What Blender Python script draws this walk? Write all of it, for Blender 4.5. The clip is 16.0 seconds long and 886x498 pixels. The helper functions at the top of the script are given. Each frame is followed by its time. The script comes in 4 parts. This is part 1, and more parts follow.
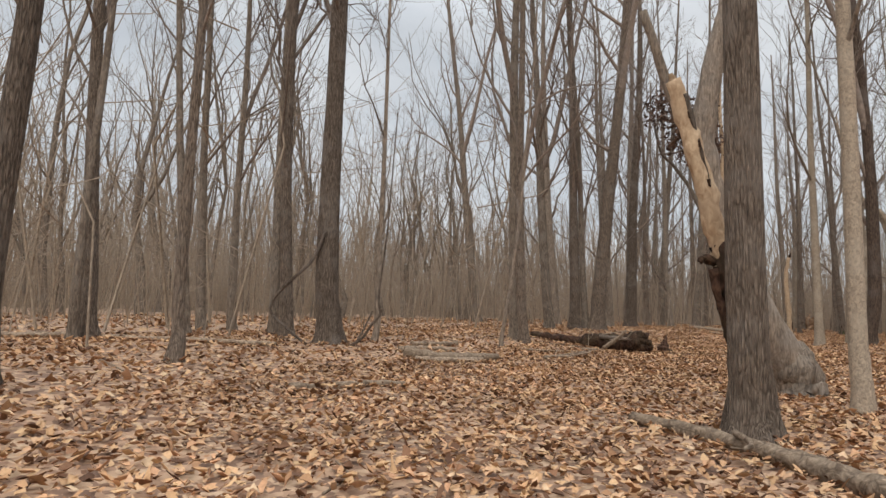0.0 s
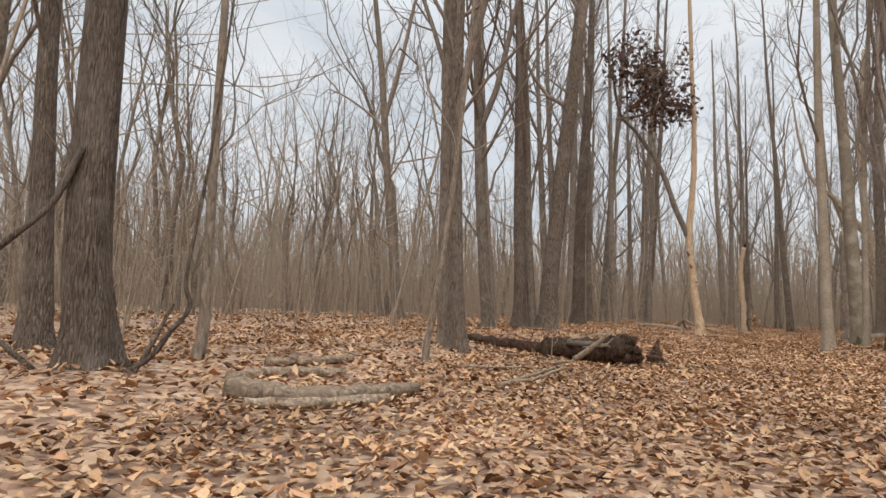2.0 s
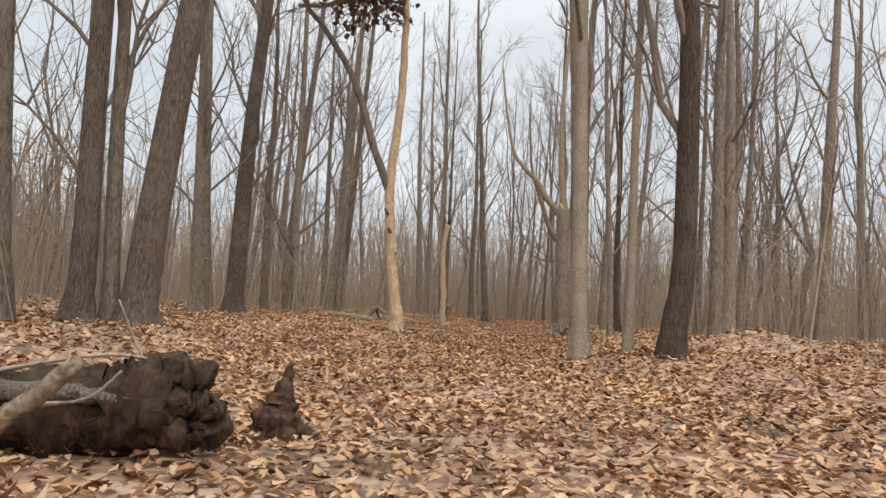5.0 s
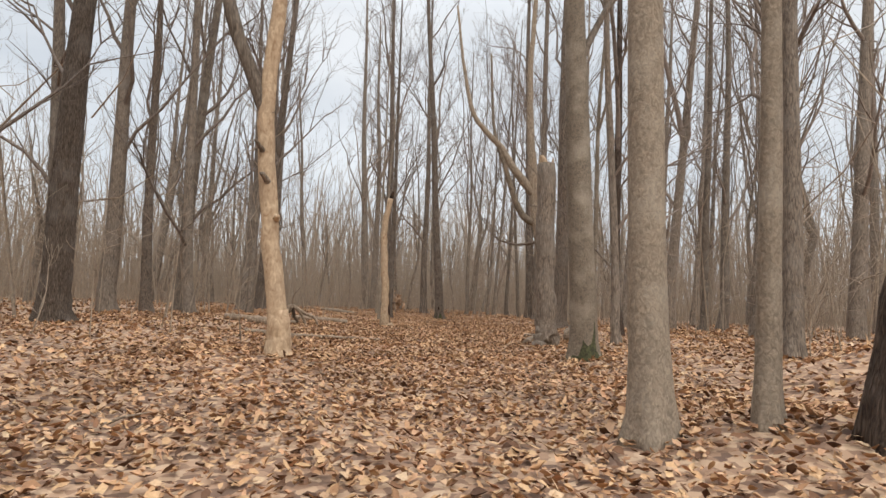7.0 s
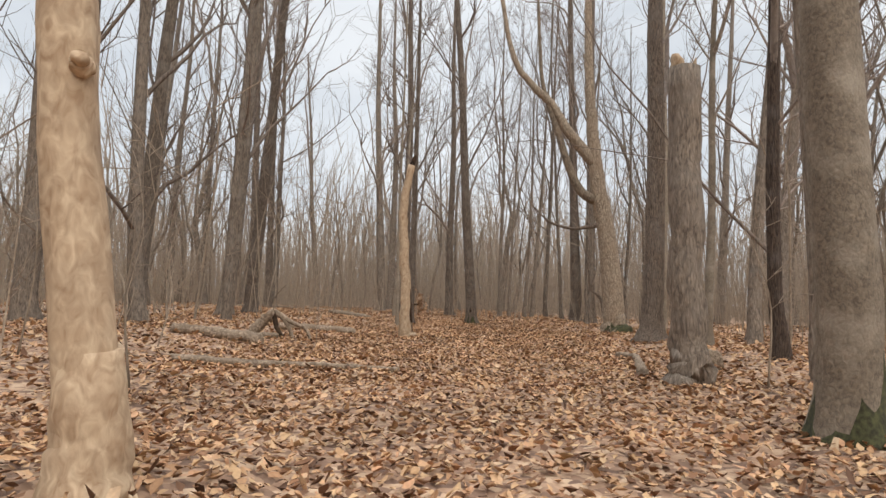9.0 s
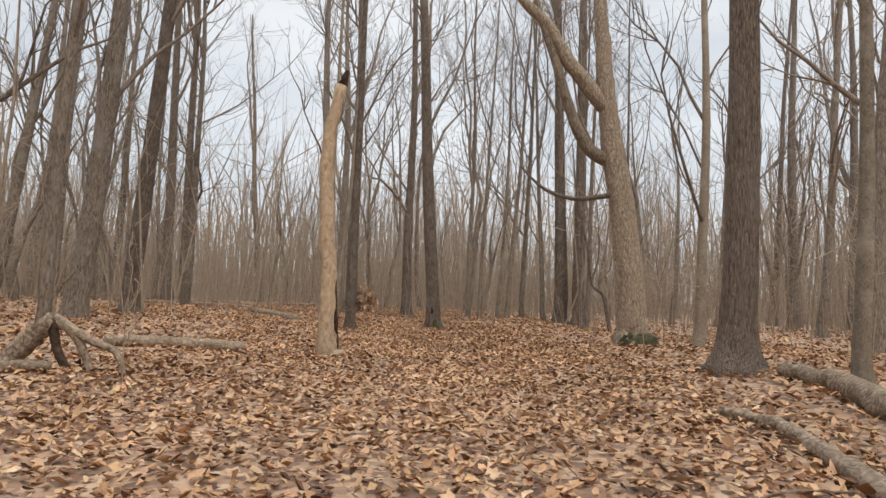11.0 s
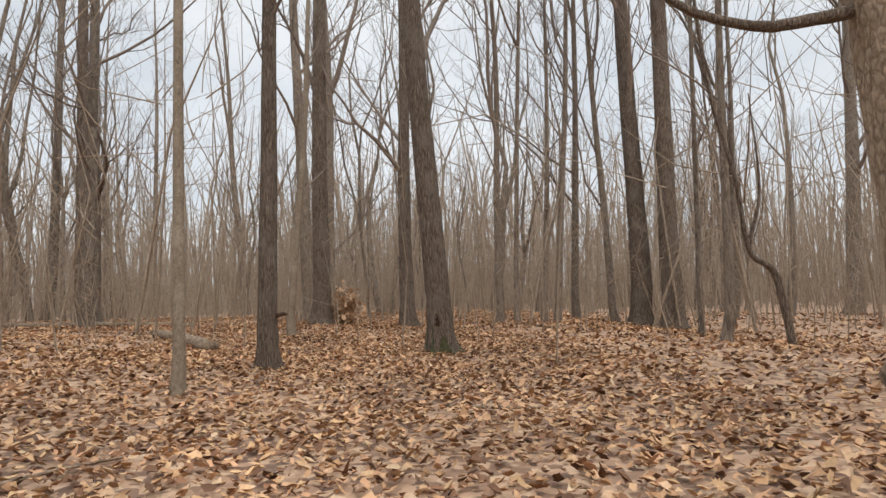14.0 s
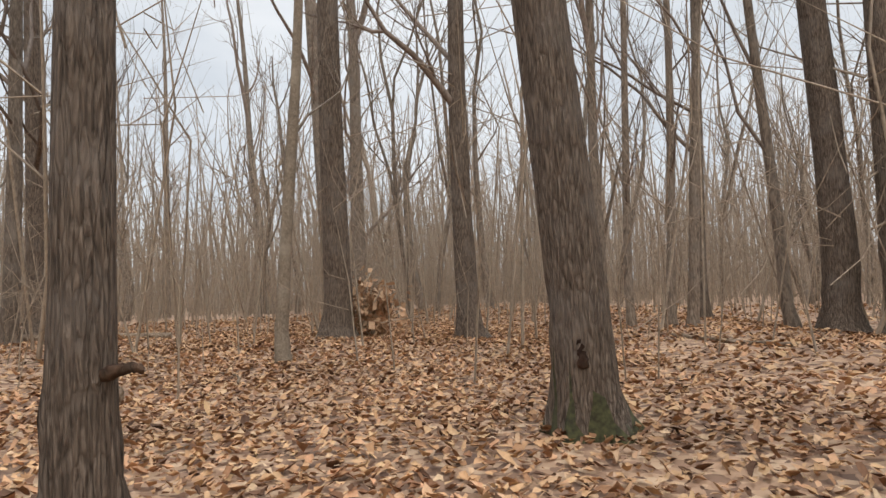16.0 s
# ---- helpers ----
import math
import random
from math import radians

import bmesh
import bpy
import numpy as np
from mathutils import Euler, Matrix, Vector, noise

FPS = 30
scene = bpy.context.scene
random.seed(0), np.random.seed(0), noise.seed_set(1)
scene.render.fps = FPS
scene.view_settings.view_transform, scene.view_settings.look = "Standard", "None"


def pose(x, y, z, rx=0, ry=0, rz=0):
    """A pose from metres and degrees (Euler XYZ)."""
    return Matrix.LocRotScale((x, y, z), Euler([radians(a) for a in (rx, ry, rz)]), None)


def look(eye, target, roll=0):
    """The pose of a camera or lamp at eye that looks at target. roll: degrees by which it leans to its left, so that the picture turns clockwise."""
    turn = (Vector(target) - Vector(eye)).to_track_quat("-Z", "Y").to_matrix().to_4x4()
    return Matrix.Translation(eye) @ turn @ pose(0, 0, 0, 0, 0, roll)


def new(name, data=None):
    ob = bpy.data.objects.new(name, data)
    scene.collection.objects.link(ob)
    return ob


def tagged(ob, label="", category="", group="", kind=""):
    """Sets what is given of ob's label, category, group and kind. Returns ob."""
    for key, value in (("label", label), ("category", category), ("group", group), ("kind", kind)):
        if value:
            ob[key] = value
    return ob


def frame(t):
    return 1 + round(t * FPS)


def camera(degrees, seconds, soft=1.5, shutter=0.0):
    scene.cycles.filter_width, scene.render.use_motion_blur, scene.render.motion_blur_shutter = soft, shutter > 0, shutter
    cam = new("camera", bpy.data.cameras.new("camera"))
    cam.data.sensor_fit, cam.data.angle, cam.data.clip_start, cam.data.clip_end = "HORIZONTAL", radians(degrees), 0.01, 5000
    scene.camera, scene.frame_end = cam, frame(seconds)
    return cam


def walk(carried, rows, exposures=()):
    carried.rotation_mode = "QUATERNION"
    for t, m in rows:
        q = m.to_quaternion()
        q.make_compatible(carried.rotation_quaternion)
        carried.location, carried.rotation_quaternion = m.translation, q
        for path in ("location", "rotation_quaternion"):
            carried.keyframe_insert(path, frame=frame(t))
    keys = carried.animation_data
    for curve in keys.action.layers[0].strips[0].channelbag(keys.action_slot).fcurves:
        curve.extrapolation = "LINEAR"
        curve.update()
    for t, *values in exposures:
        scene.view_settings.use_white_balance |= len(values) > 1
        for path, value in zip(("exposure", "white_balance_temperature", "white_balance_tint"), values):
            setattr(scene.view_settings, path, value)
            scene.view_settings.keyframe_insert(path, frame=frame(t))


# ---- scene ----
cam = camera(70.9, 16.0)
PATH = [
    (0, (-1.081, 1.879, 0.803), (-0.957, 3.866, 0.999), 1.8),
    (0.5, (-1.021, 3.149, 0.805), (-0.901, 5.136, 1.0), 2.5),
    (1, (-0.869, 4.446, 0.811), (-0.73, 6.432, 0.999), 2.5),
    (1.5, (-0.612, 5.724, 0.835), (-0.397, 7.704, 1.015), 2.5),
    (2, (-0.237, 6.987, 0.801), (0.117, 8.947, 0.987), 2.0),
    (2.5, (0.213, 8.219, 0.807), (0.756, 10.135, 0.991), 2.6),
    (3, (0.816, 9.378, 0.799), (1.551, 11.229, 0.982), 2.9),
    (3.5, (1.498, 10.493, 0.756), (2.379, 12.279, 0.942), 3.1),
    (4, (2.234, 11.549, 0.77), (3.252, 13.26, 0.954), 2.7),
    (4.5, (3.045, 12.544, 0.768), (4.156, 14.196, 0.951), 2.5),
    (5, (3.919, 13.545, 0.772), (5.115, 15.137, 0.956), 2.9),
    (5.5, (4.851, 14.658, 0.813), (6.075, 16.228, 0.991), 2.7),
    (6.0, (5.804, 15.752, 0.854), (7.055, 17.300, 1.027), 2.4),
    (6.5, (6.790, 16.816, 0.895), (8.068, 18.342, 1.062), 2.2),
    (7.0, (7.804, 17.853, 0.935), (9.111, 19.357, 1.098), 1.9),
    (7.3, (8.421, 18.468, 0.96), (9.744, 19.959, 1.119), 1.8),
    (7.5, (8.735, 18.892, 0.959), (10.044, 20.395, 1.118), 1.7),
    (7.7, (9.049, 19.395, 0.937), (10.346, 20.909, 1.098), 1.5),
    (8, (9.468, 19.957, 0.95), (10.739, 21.493, 1.106), 1.7),
    (8.2, (9.717, 20.401, 0.975), (10.982, 21.942, 1.132), 1.5),
    (10.3, (13.405, 25.137, 1.018), (14.689, 26.663, 1.167), 2.2),
    (10.5, (13.796, 25.517, 1.043), (15.103, 27.023, 1.197), 2.2),
    (11, (14.754, 26.476, 1.018), (16.108, 27.94, 1.163), 2.0),
    (11.5, (15.84, 27.354, 0.968), (17.239, 28.775, 1.12), 2.5),
    (12, (16.898, 28.228, 0.941), (18.323, 29.622, 1.094), 2.6),
    (12.5, (17.936, 29.133, 0.936), (19.374, 30.515, 1.09), 1.6),
    (13, (18.905, 30.12, 0.952), (20.34, 31.504, 1.104), -0.3),
    (13.5, (19.724, 31.174, 0.945), (21.099, 32.618, 1.099), -1.3),
    (14, (20.476, 32.353, 0.94), (21.775, 33.867, 1.085), -1.3),
    (14.5, (21.19, 33.432, 0.964), (22.449, 34.979, 1.104), -1.1),
    (15, (21.991, 34.591, 0.981), (23.228, 36.157, 1.112), -1.1),
    (15.5, (22.813, 35.763, 0.987), (24.033, 37.343, 1.11), -1.9),
    (16, (23.57, 37.026, 0.992), (24.775, 38.618, 1.116), -2.3),
]
EXPOSURES = [(0, -0.1), (1.5, 0.03), (3.0, 0.16), (16, 0.19)]
walk(cam, [(t, look(eye, target, roll)) for t, eye, target, roll in PATH], EXPOSURES)

# ---- world and light: a bright overcast winter sky ----
world = bpy.data.worlds.new("overcast_sky")
scene.world = world
world.use_nodes = True
wn, wl = world.node_tree.nodes, world.node_tree.links
wn.clear()
w_out = wn.new("ShaderNodeOutputWorld")
w_bg = wn.new("ShaderNodeBackground")
w_sky = wn.new("ShaderNodeTexSky")
w_sky.sky_type = "NISHITA"
w_sky.sun_disc = False
w_sky.sun_elevation = radians(38)
w_sky.sun_rotation = radians(200)
w_coord = wn.new("ShaderNodeTexCoord")
w_map = wn.new("ShaderNodeMapping")
w_map.inputs["Scale"].default_value = (1.0, 1.0, 2.6)
w_noise = wn.new("ShaderNodeTexNoise")
w_noise.inputs["Scale"].default_value = 3.2
w_noise.inputs["Detail"].default_value = 6
w_ramp = wn.new("ShaderNodeValToRGB")
w_ramp.color_ramp.elements[0].position, w_ramp.color_ramp.elements[0].color = 0.36, (7.3, 7.75, 8.25, 1)
w_ramp.color_ramp.elements[1].position, w_ramp.color_ramp.elements[1].color = 0.66, (9.5, 9.75, 10.0, 1)
w_mix = wn.new("ShaderNodeMixRGB")
w_mix.inputs["Fac"].default_value = 0.88
wl.new(w_coord.outputs["Generated"], w_map.inputs["Vector"])
wl.new(w_map.outputs["Vector"], w_noise.inputs["Vector"])
wl.new(w_noise.outputs["Fac"], w_ramp.inputs["Fac"])
wl.new(w_sky.outputs["Color"], w_mix.inputs["Color1"])
wl.new(w_ramp.outputs["Color"], w_mix.inputs["Color2"])
# an overcast sky is brighter overhead than towards the horizon
w_sep = wn.new("ShaderNodeSeparateXYZ")
w_up = wn.new("ShaderNodeMapRange")
w_up.inputs["From Min"].default_value, w_up.inputs["From Max"].default_value = 0.42, 1.0
w_up.inputs["To Min"].default_value, w_up.inputs["To Max"].default_value = 0.885, 3.25
w_scale = wn.new("ShaderNodeVectorMath")
w_scale.operation = "SCALE"
wl.new(w_coord.outputs["Generated"], w_sep.inputs["Vector"])
wl.new(w_sep.outputs["Z"], w_up.inputs["Value"])
wl.new(w_mix.outputs["Color"], w_scale.inputs[0])
wl.new(w_up.outputs["Result"], w_scale.inputs["Scale"])
wl.new(w_scale.outputs["Vector"], w_bg.inputs["Color"])
w_bg.inputs["Strength"].default_value = 0.1
wl.new(w_bg.outputs["Background"], w_out.inputs["Surface"])

sun = new("sun", bpy.data.lights.new("sun", "SUN"))
sun.data.energy, sun.data.angle, sun.data.color = 1.5, radians(40), (1.0, 0.96, 0.9)
sun.matrix_world = look((0, 0, 50), (0 + 50 * math.sin(radians(20)), 50 * math.cos(radians(20)), 11))


# ---- materials ----
def material(name):
    mat = bpy.data.materials.new(name)
    mat.use_nodes = True
    nodes, links = mat.node_tree.nodes, mat.node_tree.links
    return mat, nodes, links, nodes["Principled BSDF"]


def ramp_node(nodes, stops):
    node = nodes.new("ShaderNodeValToRGB")
    el = node.color_ramp.elements
    while len(el) < len(stops):
        el.new(0.5)
    for e, (pos, col) in zip(el, stops):
        e.position, e.color = pos, (*col, 1)
    return node


def bark(name, dark, light, stretch=0.12, scale=38, bump=0.9, patches=None, rough=0.92):
    """Furrowed bark: vertical plates from stretched noise, blotches at a larger scale, random tone per tree."""
    mat, n, l, b = material(name)
    co = n.new("ShaderNodeTexCoord")
    mp = n.new("ShaderNodeMapping")
    mp.inputs["Scale"].default_value = (1, 1, stretch)
    l.new(co.outputs["Object"], mp.inputs["Vector"])
    warp = n.new("ShaderNodeTexNoise")
    warp.inputs["Scale"].default_value = scale
    warp.inputs["Detail"].default_value = 5
    warp.inputs["Distortion"].default_value = 1.1
    l.new(mp.outputs["Vector"], warp.inputs["Vector"])
    vor = n.new("ShaderNodeTexVoronoi")
    vor.feature = "DISTANCE_TO_EDGE"
    vor.inputs["Scale"].default_value = scale * 0.75
    l.new(mp.outputs["Vector"], vor.inputs["Vector"])
    blot = n.new("ShaderNodeTexNoise")
    blot.inputs["Scale"].default_value = 2.2
    blot.inputs["Detail"].default_value = 6
    l.new(co.outputs["Object"], blot.inputs["Vector"])
    col = ramp_node(n, [(0.3, dark), (0.72, light)])
    l.new(warp.outputs["Fac"], col.inputs["Fac"])
    info = n.new("ShaderNodeObjectInfo")
    tone = n.new("ShaderNodeMapRange")
    tone.inputs["To Min"].default_value, tone.inputs["To Max"].default_value = 0.75, 1.3
    l.new(info.outputs["Random"], tone.inputs["Value"])
    hsv = n.new("ShaderNodeHueSaturation")
    l.new(col.outputs["Color"], hsv.inputs["Color"])
    l.new(tone.outputs["Result"], hsv.inputs["Value"])
    furrow = n.new("ShaderNodeMixRGB")
    furrow.blend_type = "MULTIPLY"
    furrow.inputs["Fac"].default_value = min(1.0, bump * 0.85)
    fr = ramp_node(n, [(0.0, (0.55, 0.53, 0.51)), (0.13, (1.0, 1.0, 1.0)), (0.45, (1.12, 1.11, 1.09))])
    l.new(vor.outputs["Distance"], fr.inputs["Fac"])
    l.new(hsv.outputs["Color"], furrow.inputs["Color1"])
    l.new(fr.outputs["Color"], furrow.inputs["Color2"])
    mix = n.new("ShaderNodeMixRGB")
    lichen = patches or tuple(0.6 * c + 0.06 for c in light)
    mix.inputs["Color2"].default_value = (*lichen, 1)
    pr = ramp_node(n, [(0.5, (0, 0, 0)), (0.72, (0.7, 0.7, 0.7))])
    l.new(blot.outputs["Fac"], pr.inputs["Fac"])
    l.new(pr.outputs["Color"], mix.inputs["Fac"])
    l.new(furrow.outputs["Color"], mix.inputs["Color1"])
    l.new(mix.outputs["Color"], b.inputs["Base Color"])
    b.inputs["Roughness"].default_value = rough
    b.inputs["Specular IOR Level"].default_value = 0.2
    h = n.new("ShaderNodeMath")
    h.operation = "MULTIPLY_ADD"
    l.new(vor.outputs["Distance"], h.inputs[0])
    h.inputs[1].default_value = 1.6
    l.new(warp.outputs["Fac"], h.inputs[2])
    bp = n.new("ShaderNodeBump")
    bp.inputs["Strength"].default_value = bump
    bp.inputs["Distance"].default_value = 0.025
    l.new(h.outputs["Value"], bp.inputs["Height"])
    l.new(bp.outputs["Normal"], b.inputs["Normal"])
    return mat


OAK = bark("furrowed_bark", (0.066, 0.049, 0.037), (0.265, 0.203, 0.155), 0.14, 52, 1.0)
DARK = bark("dark_bark", (0.035, 0.024, 0.018), (0.14, 0.098, 0.072), 0.14, 44, 0.9)
GREY = bark("grey_bark", (0.092, 0.071, 0.055), (0.285, 0.225, 0.172), 0.25, 26, 0.5)
BEECH = bark("smooth_bark", (0.165, 0.13, 0.097), (0.34, 0.27, 0.198), 0.7, 34, 0.2, (0.40, 0.34, 0.265))
SCALY = bark("scaly_bark", (0.15, 0.112, 0.08), (0.37, 0.29, 0.21), 0.42, 21, 0.75, (0.30, 0.215, 0.145))
DEAD = bark("bare_dead_wood", (0.27, 0.175, 0.105), (0.50, 0.375, 0.25), 0.55, 17, 0.14, (0.33, 0.235, 0.155))
LOGS = bark("weathered_log", (0.11, 0.077, 0.054), (0.38, 0.285, 0.20), 0.9, 17, 0.6, (0.20, 0.145, 0.10))
ROT = bark("rotten_wood", (0.014, 0.008, 0.006), (0.10, 0.053, 0.033), 0.5, 14, 1.0, (0.085, 0.062, 0.036))
TWIG = bark("twig_bark", (0.12, 0.092, 0.074), (0.28, 0.215, 0.17), 0.3, 20, 0.2)
# paler copy of the grey bark: distance haze put into the colour
HAZEBARK = bark("haze_pale_bark", (0.18, 0.142, 0.108), (0.37, 0.295, 0.225), 0.3, 20, 0.2)
BRUSH = bark("brush_stems", (0.20, 0.152, 0.11), (0.40, 0.312, 0.228), 0.3, 20, 0.2)


def leaf_material(name, stops, mossy=False):
    mat, n, l, b = material(name)
    geo = n.new("ShaderNodeNewGeometry")
    info = n.new("ShaderNodeObjectInfo")
    add = n.new("ShaderNodeMath")
    add.operation = "ADD"
    l.new(geo.outputs["Random Per Island"], add.inputs[0])
    l.new(info.outputs["Random"], add.inputs[1])
    wrap = n.new("ShaderNodeMath")
    wrap.operation = "FRACT"
    l.new(add.outputs["Value"], wrap.inputs[0])
    col = ramp_node(n, stops)
    l.new(wrap.outputs["Value"], col.inputs["Fac"])
    co = n.new("ShaderNodeTexCoord")
    big = n.new("ShaderNodeTexNoise")
    big.inputs["Scale"].default_value = 0.7
    big.inputs["Detail"].default_value = 4
    l.new(co.outputs["Object"], big.inputs["Vector"])
    var = n.new("ShaderNodeMapRange")
    var.inputs["From Min"].default_value, var.inputs["From Max"].default_value = 0.3, 0.7
    var.inputs["To Min"].default_value, var.inputs["To Max"].default_value = 0.66, 1.12
    l.new(big.outputs["Fac"], var.inputs["Value"])
    fine = n.new("ShaderNodeTexNoise")
    fine.inputs["Scale"].default_value = 60
    l.new(co.outputs["Object"], fine.inputs["Vector"])
    mul = n.new("ShaderNodeMath")
    mul.operation = "MULTIPLY"
    fr = n.new("ShaderNodeMapRange")
    fr.inputs["To Min"].default_value, fr.inputs["To Max"].default_value = 0.7, 1.3
    l.new(fine.outputs["Fac"], fr.inputs["Value"])
    l.new(var.outputs["Result"], mul.inputs[0])
    l.new(fr.outputs["Result"], mul.inputs[1])
    hsv = n.new("ShaderNodeHueSaturation")
    hsv.inputs["Saturation"].default_value = 1.02
    l.new(mul.outputs["Value"], hsv.inputs["Value"])
    l.new(col.outputs["Color"], hsv.inputs["Color"])
    l.new(hsv.outputs["Color"], b.inputs["Base Color"])
    b.inputs["Roughness"].default_value = 0.7
    b.inputs["Specular IOR Level"].default_value = 0.25
    return mat


LITTER = leaf_material("dry_leaves", [(0.0, (0.09, 0.045, 0.026)), (0.26, (0.26, 0.13, 0.068)), (0.44, (0.47, 0.27, 0.14)),
                                      (0.66, (0.58, 0.38, 0.21)), (0.85, (0.54, 0.30, 0.17)), (1.0, (0.60, 0.43, 0.27))])
HUNG = leaf_material("clinging_leaves", [(0.0, (0.05, 0.03, 0.022)), (0.6, (0.12, 0.07, 0.05)), (1.0, (0.20, 0.12, 0.08))])
TANLEAF = leaf_material("tan_leaves", [(0.0, (0.34, 0.19, 0.10)), (0.6, (0.48, 0.29, 0.17)), (1.0, (0.6, 0.42, 0.27))])

MOSS, mn, ml, mb = material("moss")
m_noise = mn.new("ShaderNodeTexNoise")
m_noise.inputs["Scale"].default_value = 22
m_noise.inputs["Detail"].default_value = 8
m_ramp = ramp_node(mn, [(0.35, (0.03, 0.028, 0.014)), (0.65, (0.08, 0.078, 0.031))])
ml.new(m_noise.outputs["Fac"], m_ramp.inputs["Fac"])
ml.new(m_ramp.outputs["Color"], mb.inputs["Base Color"])
mb.inputs["Roughness"].default_value = 1.0

# forest floor under the loose leaves: leaf-sized cells of brown, darkened in patches as shade between the leaves
FLOOR, fn, fl, fb = material("leaf_litter_floor")
f_co = fn.new("ShaderNodeTexCoord")
f_warp = fn.new("ShaderNodeTexNoise")
f_warp.inputs["Scale"].default_value = 9
fl.new(f_co.outputs["Object"], f_warp.inputs["Vector"])
f_mix = fn.new("ShaderNodeMixRGB")
f_mix.inputs["Fac"].default_value = 0.06
fl.new(f_co.outputs["Object"], f_mix.inputs["Color1"])
fl.new(f_warp.outputs["Color"], f_mix.inputs["Color2"])
f_vor = fn.new("ShaderNodeTexVoronoi")
f_vor.inputs["Scale"].default_value = 15
fl.new(f_mix.outputs["Color"], f_vor.inputs["Vector"])
f_sep = fn.new("ShaderNodeSeparateColor")
fl.new(f_vor.outputs["Color"], f_sep.inputs["Color"])
f_ramp = ramp_node(fn, [(0.0, (0.16, 0.085, 0.05)), (0.35, (0.32, 0.175, 0.095)), (0.65, (0.47, 0.275, 0.15)), (1.0, (0.60, 0.40, 0.235))])
fl.new(f_sep.outputs["Red"], f_ramp.inputs["Fac"])
f_big = fn.new("ShaderNodeTexNoise")
f_big.inputs["Scale"].default_value = 0.5
f_big.inputs["Detail"].default_value = 5
fl.new(f_co.outputs["Object"], f_big.inputs["Vector"])
f_var = fn.new("ShaderNodeMapRange")
f_var.inputs["From Min"].default_value, f_var.inputs["From Max"].default_value = 0.3, 0.7
f_var.inputs["To Min"].default_value, f_var.inputs["To Max"].default_value = 0.6, 1.0
fl.new(f_big.outputs["Fac"], f_var.inputs["Value"])
f_hsv = fn.new("ShaderNodeHueSaturation")
f_hsv.inputs["Saturation"].default_value = 0.9
fl.new(f_var.outputs["Result"], f_hsv.inputs["Value"])
fl.new(f_ramp.outputs["Color"], f_hsv.inputs["Color"])
fl.new(f_hsv.outputs["Color"], fb.inputs["Base Color"])
fb.inputs["Roughness"].default_value = 0.95
f_bump = fn.new("ShaderNodeBump")
f_bump.inputs["Strength"].default_value = 0.8
f_bump.inputs["Distance"].default_value = 0.05
fl.new(f_sep.outputs["Green"], f_bump.inputs["Height"])
fl.new(f_bump.outputs["Normal"], fb.inputs["Normal"])


# ---- helpers for geometry ----
TRAIL = np.array([(-1.2, -12), (-1, 2), (-0.2, 7), (4.3, 14), (13.4, 25.1), (23.5, 37), (31, 50)], float)


def ease(v):
    v = np.clip(v, 0, 1)
    return v * v * (3 - 2 * v)


def trail_distance(x, y):
    best = np.full(np.shape(x), 1e9)
    for a, c in zip(TRAIL[:-1], TRAIL[1:]):
        v = c - a
        k = np.clip(((x - a[0]) * v[0] + (y - a[1]) * v[1]) / (v @ v), 0, 1)
        best = np.minimum(best, np.hypot(a[0] + k * v[0] - x, a[1] + k * v[1] - y))
    return best


def walked_distance(x, y):
    """Distance from the stretch that is walked, without the trail's run beyond it."""
    best = np.full(np.shape(x), 1e9)
    for a, c in zip(TRAIL[:-2], TRAIL[1:-1]):
        v = c - a
        k = np.clip(((x - a[0]) * v[0] + (y - a[1]) * v[1]) / (v @ v), 0, 1)
        best = np.minimum(best, np.hypot(a[0] + k * v[0] - x, a[1] + k * v[1] - y))
    return best


def ground_z(x, y):
    """Height of the forest floor: a slightly sunken trail line, a root mound, a fall towards the distance."""
    x, y = np.asarray(x, float), np.asarray(y, float)
    far = np.hypot(x - 14, y - 26)
    z = -0.15 + 0.12 * ease((y - 8) / 18) + 0.27 * ease((trail_distance(x, y) - 1.2) / 4.5) * (1 - 0.5 * ease((x - 22) / 10))
    z = z - 0.35 * ease((far - 30) / 45) + 0.42 * np.exp(-((x - 16.2) ** 2 + (y - 19.4) ** 2) / 1.3) + 0.05 * np.exp(-((x - 26.77) ** 2 + (y - 39.73) ** 2) / 1.6)
    z = z + 0.15 * np.exp(-((x - 22.8) ** 2 + (y - 40.3) ** 2) / 4) + 0.2 * np.exp(-((x - 11.2) ** 2 + (y - 25.4) ** 2) / 1.5) - 0.12 * np.exp(-((x - 27) ** 2 + (y - 33.5) ** 2) / 4) + 0.28 * np.exp(-((x - 28.2) ** 2 + (y - 46.5) ** 2) / 7)
    z = z + 0.2 * np.exp(-((x - 12.2) ** 2 + (y - 19.2) ** 2) / 2.2) - 0.18 * ease((x - 0.75 * y - 2) / 3) * ease((y - 30) / 8)
    near = 1 - ease((far - 40) / 30)
    return z + near * (0.022 * np.sin(1.7 * x + 0.6 * y) * np.sin(1.3 * y - 0.4 * x) + 0.012 * np.sin(4.1 * x + 1.0) * np.sin(3.7 * y))


def gz(x, y):
    return float(ground_z(x, y))


